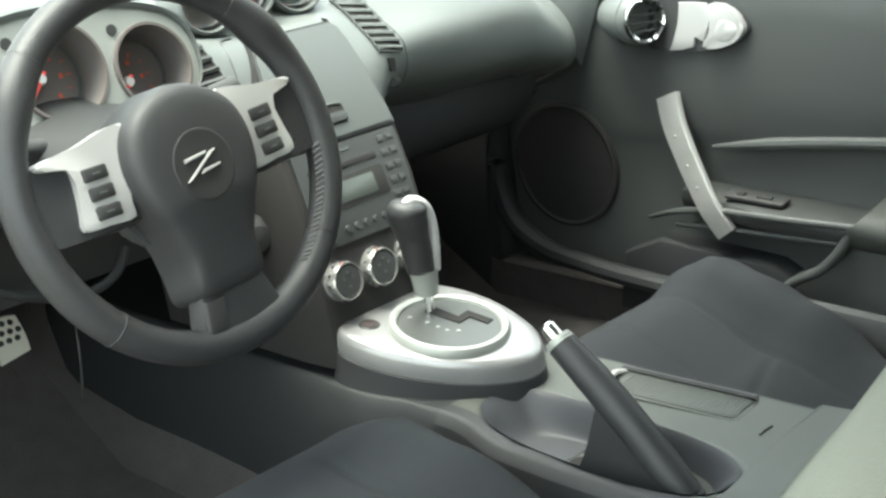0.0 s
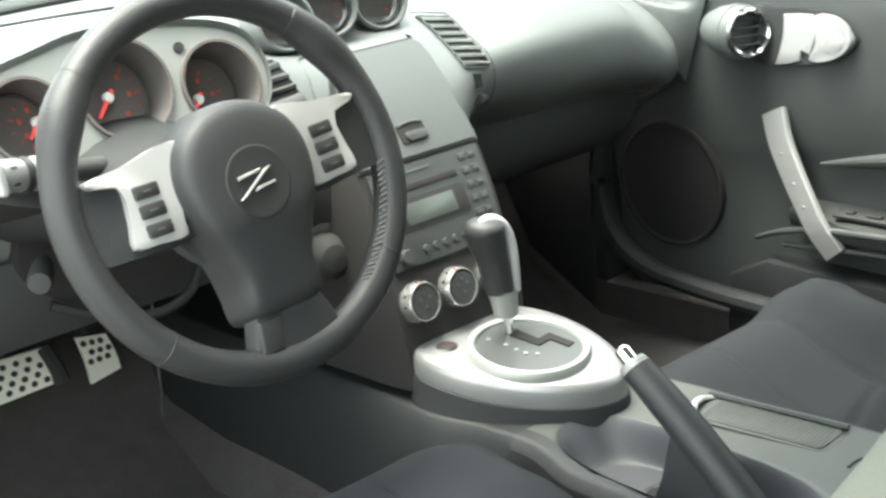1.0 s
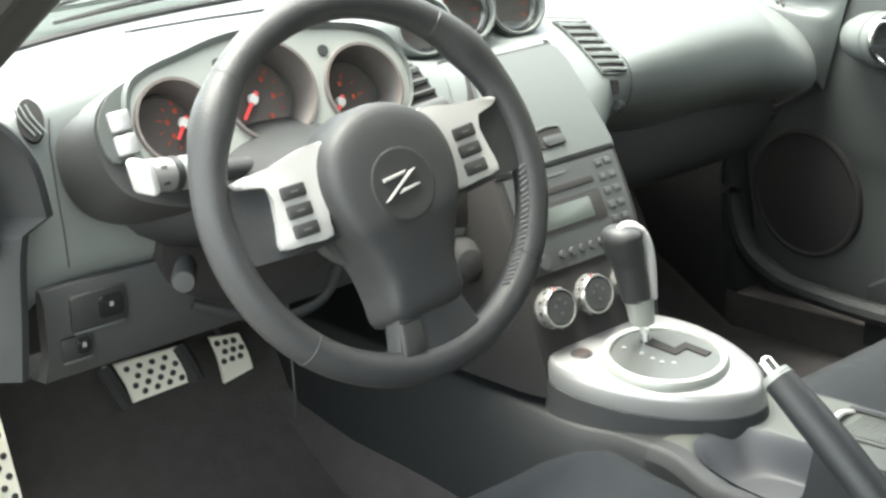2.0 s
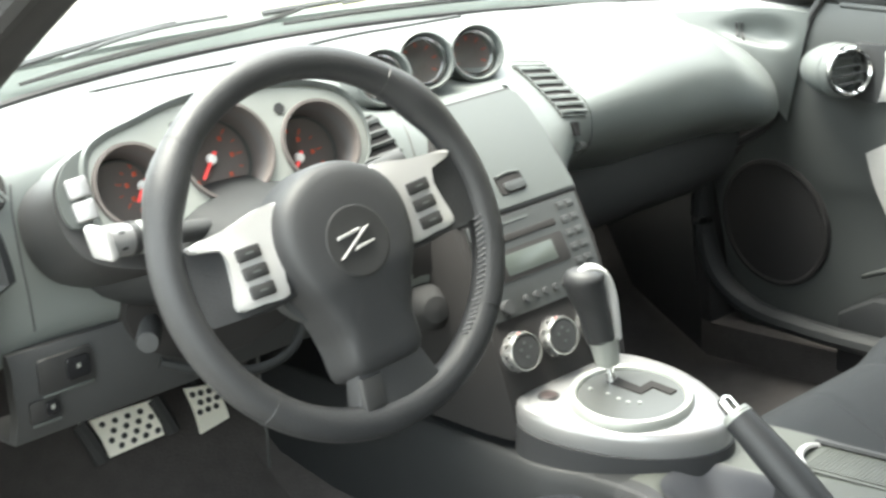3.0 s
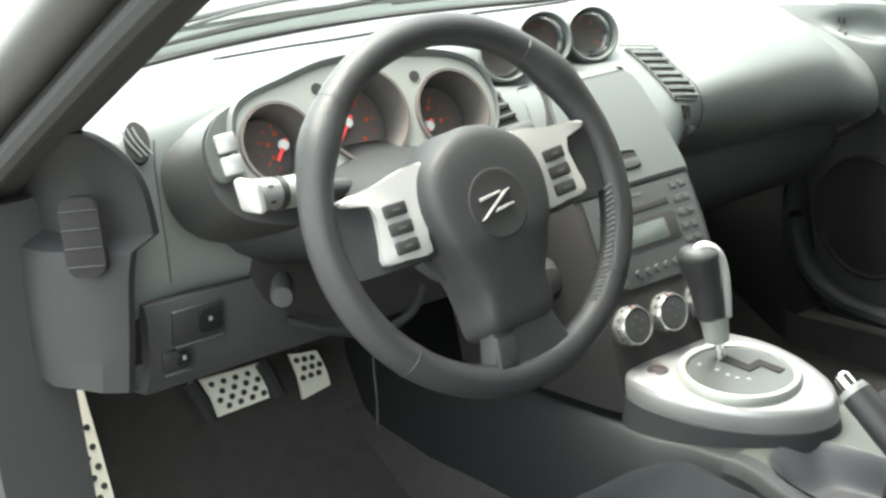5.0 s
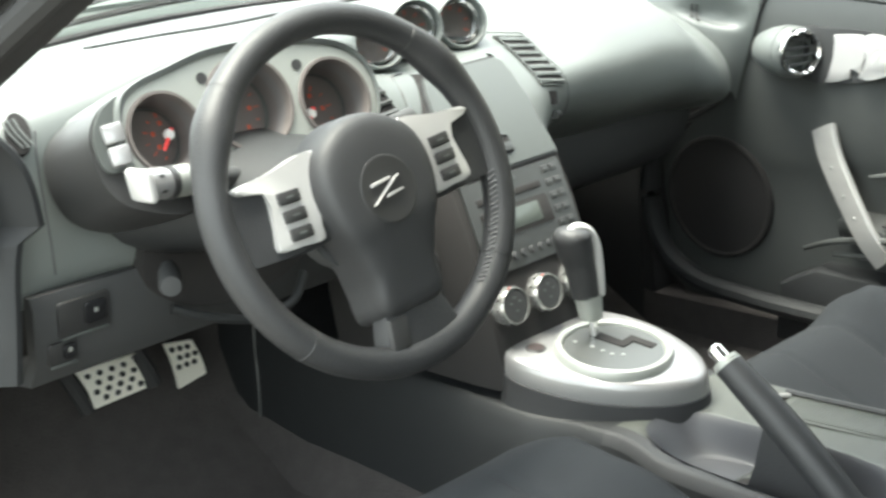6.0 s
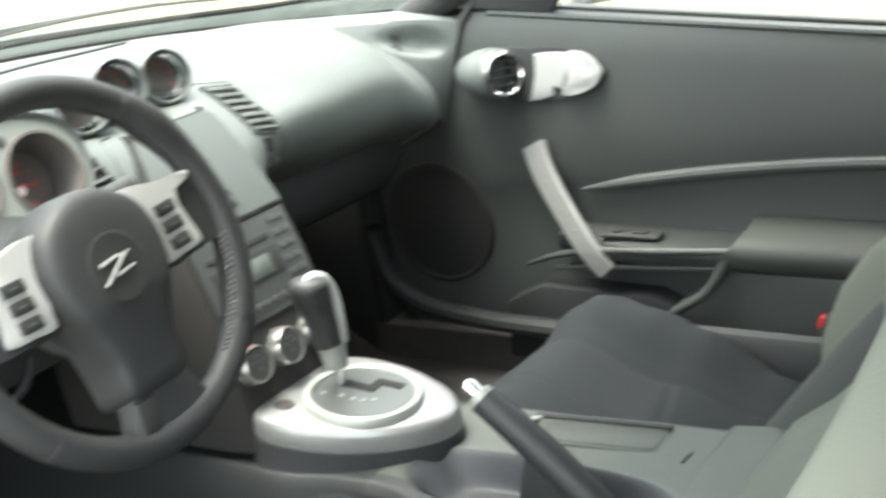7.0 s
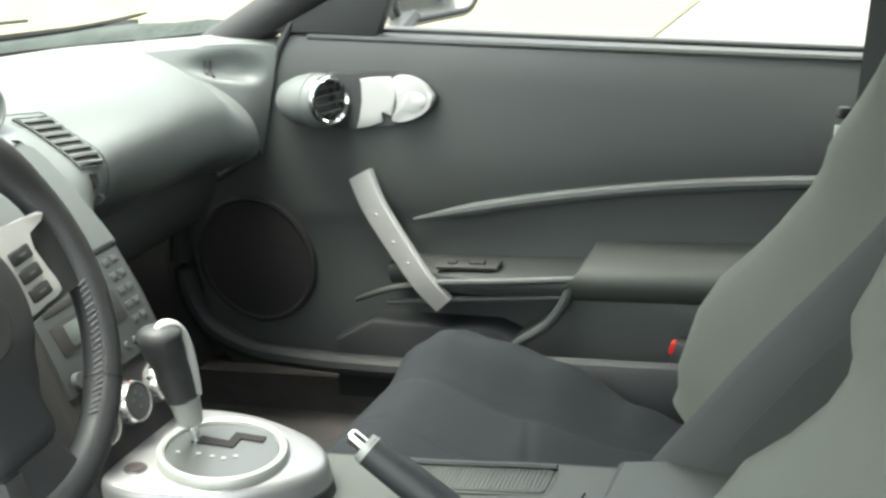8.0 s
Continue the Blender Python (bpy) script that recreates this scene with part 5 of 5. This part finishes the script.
def build_selector():
    g = thing("gear_selector", "silver gear selector plinth with round gate", "gear selector", (0.010, 0.06, 0.2))
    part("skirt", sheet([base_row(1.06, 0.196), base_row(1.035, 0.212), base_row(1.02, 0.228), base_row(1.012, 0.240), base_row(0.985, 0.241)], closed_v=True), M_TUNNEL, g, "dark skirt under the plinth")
    part("plinth", sheet([base_row(1.0, 0.241), base_row(1.002, 0.244), base_row(0.995, 0.259), base_row(0.975, 0.266), base_row(0.94, 0.2685), base_row(0.85, 0.270), base_row(0.4, 0.272)], closed_v=True, caps=True), M_PLINTH, g, "silver painted plinth", 50)
    m = face_frame((0.010, 0.061, 0.2745), (0, -0.15, 1), (0, 1, 0))
    part("gate_ring", revolve([(0.0735, -0.006), (0.0730, 0.002), (0.0705, 0.0060), (0.0665, 0.0070), (0.0630, 0.0050), (0.0610, -0.002)], 56, m, ends=False), M_SATIN, g, "polished silver gate ring")
    ga = part("gate", revolve([(0.0625, 0.0), (0.061, 0.0016), (0.0005, 0.0020)], 48, m), M_GATE, g, "dark grey gate disc")
    slot = [(0.001, 0.040), (0.017, 0.040), (0.020, 0.004), (0.040, 0.006), (0.045, -0.030), (0.033, -0.032), (0.030, -0.006), (0.009, -0.008)]
    part("gate_slot", prism(slot[::-1], 0.0, 0.0036, m), M_VOID, ga, "black zigzag slot")
    for x, y in ((-0.024, 0.042), (-0.018, 0.019), (-0.017, 0.003), (-0.015, -0.010), (-0.006, -0.020)):
        part("mark", prism(ellipse(0.0026, 0.0026, 10), 0, 0.0032, m @ pose(x, y, 0)), M_SATIN, ga)
    fb = face_frame((-0.054, 0.131, 0.279), (0, -0.15, 1), (0, 1, 0))
    b = part("lock_button", revolve([(0.0135, -0.002), (0.0135, 0.002), (0.0115, 0.0035), (0.0005, 0.003)], 20, fb), M_BLACK, g, "dark red release button")
    part("button_top", revolve([(0.0105, 0.0), (0.0095, 0.0045), (0.0005, 0.0055)], 18, fb), M_BUTTON, b)
    # lever
    lv = thing("gear_lever", "black leather gear knob with silver spine", "gear lever", (0.018, 0.098, 0.28))
    part("rod", tube([(0.018, 0.097, 0.272), (0.015, 0.099, 0.312)], 0.0062, 12), M_CHROME, lv)
    part("collar", tube(spline([(0.0155, 0.100, 0.303), (0.0155, 0.100, 0.308), (0.0145, 0.101, 0.326), (0.0140, 0.102, 0.336), (0.0140, 0.102, 0.338)], 3), [0.008, 0.011, 0.0140, 0.0146, 0.0152, 0.0158, 0.0163, 0.0170, 0.0178, 0.0184, 0.0188, 0.0187, 0.0172], 24, 1.0, up=(0, 1, 0)), M_SATIN, lv)
    path = spline([(0.011, 0.103, 0.336), (0.008, 0.104, 0.360), (0.0045, 0.106, 0.384), (0.001, 0.108, 0.404), (0.0005, 0.109, 0.417), (0.001, 0.109, 0.4265)], 6)
    n = len(path)
    rad = [ramp(i / (n - 1), [(0, 0.0160), (0.3, 0.0178), (0.55, 0.0212), (0.72, 0.0226)]) if i / (n - 1) < 0.72 else 0.0226 * math.sqrt(max(0.003, 1 - ((i / (n - 1) - 0.72) / 0.28) ** 2)) for i in range(n)]
    part("knob", tube(path, rad, 28, 1.12, up=(0, 1, 0)), M_LEATHER, lv)
    spine = [Vector((0.0290, 0.097, 0.333)), Vector((0.0290, 0.096, 0.360)), Vector((0.0285, 0.097, 0.388)), Vector((0.0240, 0.099, 0.409)), Vector((0.0140, 0.101, 0.4210)), Vector((0.001, 0.104, 0.4255)), Vector((-0.009, 0.106, 0.4235))]
    part("spine", tube(spline(spine, 5), [0.0066] * 24 + [0.0062, 0.0058, 0.005, 0.0042, 0.0035, 0.0028, 0.0015], 14, 1.25, up=(0, 1, 0)), M_BRIGHT, lv, "silver spine on the knob")


def build_handbrake():
    h = thing("handbrake", "black leather handbrake lever with silver button", "handbrake", (-0.045, -0.27, 0.19))
    a, b = Vector((-0.040, -0.305, 0.185)), Vector((-0.042, -0.149, 0.321))
    path = [a.lerp(b, t) + Vector((0, 0, 0.006 * math.sin(math.pi * t))) for t in [k / 12 for k in range(13)]]
    part("grip", tube(path, [0.0195] * 8 + [0.019, 0.0188, 0.018, 0.0172, 0.0165], 18), M_LEATHER, h)
    side = spline([(-0.205, 0.270, 0), (-0.198, 0.245, 0), (-0.190, 0.215, 0), (-0.178, 0.185, 0), (-0.168, 0.162, 0)], 4)
    guard = [(p.x, p.y) for p in side] + [(-0.31, 0.162), (-0.318, 0.19), (-0.29, 0.205)]
    part("lever_guard", prism(guard, -0.017, 0.017, Matrix(((0, 0, 1, -0.040), (1, 0, 0, 0), (0, 1, 0, 0), (0, 0, 0, 1))), 0.006, 3), M_LEATHER, h)
    d = (b - a).normalized()
    part("end_cap", tube([b - d * 0.002, b + d * 0.006], [0.0172, 0.0150], 18), M_SATIN, h)
    part("button", tube([b + d * 0.004, b + d * 0.022, b + d * 0.025], [0.009, 0.0088, 0.006], 14), M_CHROME, h, "bright push button")


# ---- seats ----
def seat(sign, name_label, lift=0.0, slide=0.0, near=1.0, push=0.0, shift=0.0):
    """A bucket seat; its inner side is towards the car's centre line. Built for the passenger, mirrored by sign."""
    def X(x):
        return sign * x
    s = thing("bucket_seat", name_label, "car seat", (X(0.365), -0.25, 0.05), "front seats")
    # cushion
    def cushion(x, t):
        u = (x - 0.365) / 0.21
        if sign > 0 and u > 0:
            bol = ramp(t, [(0.0, 0.004), (0.10, 0.026), (0.21, 0.044), (0.345, 0.060), (0.45, 0.050), (0.63, 0.022), (0.75, 0.004)]) * ramp(u, [(0.27, 0.0), (0.62, 1.0)]) - 0.42 * max(0, u - 0.62) ** 2
        else:
            bol = 0.044 * (1 if u > 0 else max(near, ramp(t, [(0.35, 0.0), (0.7, 0.8)]) if sign > 0 else 0)) * ramp(abs(u), [(0.40, 0.0), (0.80, 1.0)]) * ramp(t, [(0.0, 0.1), (0.20, 1.0), (0.7, 0.95), (1, 0.7)])
            bol -= 1.5 * max(0, abs(u) - 0.84) ** 2 if sign > 0 else 0.9 * max(0, abs(u) - 0.74) ** 2
        front = (0.105 if sign > 0 else 0.098) - 0.25 * max(0, abs(u) - 0.55) ** 2
        base = lift + ramp(t, [(0, 0.190), (0.12, 0.186), (0.42, 0.130), (0.65, 0.098), (1, 0.06)] if sign > 0 else [(0, 0.184), (0.3, 0.165), (0.62, 0.115), (1, 0.06)])
        fr = ramp(t, [(0, -0.17), (0.03, -0.075), (0.08, -0.016), (0.17, 0.0)])
        # sewn-in creases beside the bolsters and across the insert
        dip = 0.0045 * math.exp(-((abs(u) - 0.30) / 0.025) ** 2) * ramp(t, [(0.10, 0.0), (0.16, 1.0)])
        if abs(u) < 0.32:
            dip = max(dip, 0.0045 * math.exp(-((t - 0.425 - 0.118 * (0.29 - u)) / 0.010) ** 2))
        return Vector((X(x) + shift, lerp(front, -0.46, t) - push, base + fr - dip + bol))
    ts = [0, 0.015, 0.03, 0.05, 0.07, 0.095, 0.125, 0.16, 0.2] + [0.2 + 0.01 * k for k in range(1, 81)]
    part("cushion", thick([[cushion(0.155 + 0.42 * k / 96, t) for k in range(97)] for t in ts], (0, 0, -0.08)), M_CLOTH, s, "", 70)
    # backrest, well reclined
    line = [(0.12, -0.30), (0.204, -0.365), (0.33, -0.47), (0.41, -0.545), (0.49, -0.618), (0.54, -0.650), (0.60, -0.68), (0.70, -0.72), (0.86, -0.775)]
    curve = spline([(0, y, z) for z, y in line], 3)
    rows = []
    for i, p in enumerate(curve):
        t = i / (len(curve) - 1)
        half = ramp(t, [(0, 0.20), (0.25, 0.215), (0.6, 0.21), (0.85, 0.13), (1.0, 0.10)])
        depth = ramp(t, [(0, 0.05), (0.25, 0.075), (0.55, 0.07), (0.85, 0.03), (1, 0.015)])
        row = []
        for j in range(33):
            u = j / 16 - 1
            sink = depth * (1 - ramp(abs(u), [(0.40, 0.0), (0.84, 1.0)])) + 0.11 * max(0, abs(u) - 0.88) ** 2 * 25
            row.append((X(0.372 - 0.6 * slide + half * (1 - slide) * u), p.y - slide - sink + (ramp(p.z, [(0.12, 0.0), (0.2, 0.042), (0.24, 0.06), (0.29, 0.066), (0.347, 0.052), (0.41, 0.058), (0.49, 0.092), (0.57, 0.088), (0.75, 0.05)]) * min(1, max(0, u) / 0.8) if sign > 0 else ramp(p.z, [(0.3, 0.0), (0.36, 0.02), (0.415, 0.03), (0.452, 0.012), (0.484, 0.02), (0.549, 0.05), (0.62, 0.05)]) * min(1, max(0, -u) / 0.8)), p.z - sink * 0.5))
        rows.append(row)
    first = 4 if sign > 0 else 0
    part("backrest", thick([r[first:] for r in rows], (0, -0.085, -0.055)), M_CLOTH_LIGHT, s, "grey-green cloth bucket backrest, sky light in its colour", 70)
    # the near bolster's outer side gets its shade from a darker cloth colour
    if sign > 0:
        part("bolster_flank", thick([r[:5] for r in rows], (0, -0.085, -0.055)), M_CLOTH_SHADE, s, "cloth bolster flank, shade in its darker colour", 70)
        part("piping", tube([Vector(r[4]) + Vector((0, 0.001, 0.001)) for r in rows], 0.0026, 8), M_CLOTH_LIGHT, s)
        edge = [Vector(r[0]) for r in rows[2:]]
        part("side_panel", thick([[p + Vector((-0.003, -0.004 - 0.081 * k, -0.003 - 0.052 * k)) for k in (0, 0.3, 0.6, 1)] for p in edge], (0.004, 0, 0)), M_CLOTH_SHADE, s, "cloth side panel, shade in its darker colour")
        part("seam", tube([p + Vector((-0.004, -0.045, -0.029)) for p in edge], 0.0012, 6), M_CLOTH_LIGHT, s)
    part("side_cover", rbox(0.03, 0.36, 0.10, 0.02, pose(X(0.585), -0.25, 0.10)), M_LOWER, s)
    return s


def build_belt():
    b = thing("seat_belt", "grey seat belt with metal tongue hanging by the pillar", "seat belt", (-0.628, -0.838, 0.2))
    # tongue
    m = pose(-0.628, -0.838, 0.690, 0, 0, -42)
    part("tongue_grip", rbox(0.056, 0.020, 0.030, 0.008, m @ pose(0, 0, -0.003), 3), M_CLOTH_LIGHT, b, "pale grey moulded tongue grip")
    loop = [m @ Vector((x - 0.004, 0.0, z - 0.038)) for x, z in rounded(0.040, 0.044, 0.010)]
    part("tongue", tube(loop, 0.0042, 8, closed=True), M_PLINTH, b, "steel belt tongue loop")
    part("crossbar", tube([m @ Vector((-0.020, 0, -0.050)), m @ Vector((0.014, 0.002, -0.024))], 0.0028, 8), M_SATIN, b)
    part("webbing", thick([[m @ Vector((-0.018, 0.008, z)), m @ Vector((0.012, 0.008, z))] for z in (-0.03, -0.2, -0.5)], (0, 0.002, 0)), M_BLACK, b)
    # passenger belt, hanging beside the far bolster
    q = thing("seat_belt", "dark passenger seat belt with bright hanging tongue", "seat belt", (0.63, -0.53, 0.2))
    m = pose(0.62, -0.524, 0.478, 10, 0, 30)
    part("webbing", thick([[(0.655, -0.58, 0.8), (0.655, -0.62, 0.8)], [(0.628, -0.535, 0.49), (0.628, -0.575, 0.49)], [(0.64, -0.56, 0.2), (0.64, -0.60, 0.2)]], (0.002, 0, 0)), M_LOWER, q)
    part("tongue_grip", rbox(0.012, 0.018, 0.016, 0.004, m @ pose(0, 0.003, 0.012)), M_BLACK, q)
    part("tongue", rbox(0.004, 0.016, 0.024, 0.001, m @ pose(0, 0.005, -0.016)), M_BRIGHT, q)
    k = thing("belt_buckle", "black seat belt buckle with red release button", "buckle", (0.60, -0.29, 0.1))
    part("stalk", rbox(0.012, 0.03, 0.12, 0.004, pose(0.608, -0.310, 0.10, 20)), M_BLACK, k)
    part("case", rbox(0.022, 0.035, 0.05, 0.005, pose(0.605, -0.300, 0.150, 20)), M_BLACK, k)
    part("release", rbox(0.014, 0.020, 0.020, 0.003, pose(0.602, -0.293, 0.165, 20)), M_RED, k, "red release button")


build_ground()
build_backdrop()
build_shell()
build_pillars()
build_windscreen()
build_dashboard()
build_passenger_door()
build_stack()
build_cluster()
build_gauge_pods()
build_wheel()
build_stalks()
build_switches()
build_console()
build_selector()
build_handbrake()
seat(1, "charcoal cloth passenger bucket seat beside the door", near=0.0)
seat(-1, "charcoal cloth driver's bucket seat beside the open sill", 0.076, 0.04, near=0.25, push=0.035, shift=0.02)
build_pedals()
build_belt()
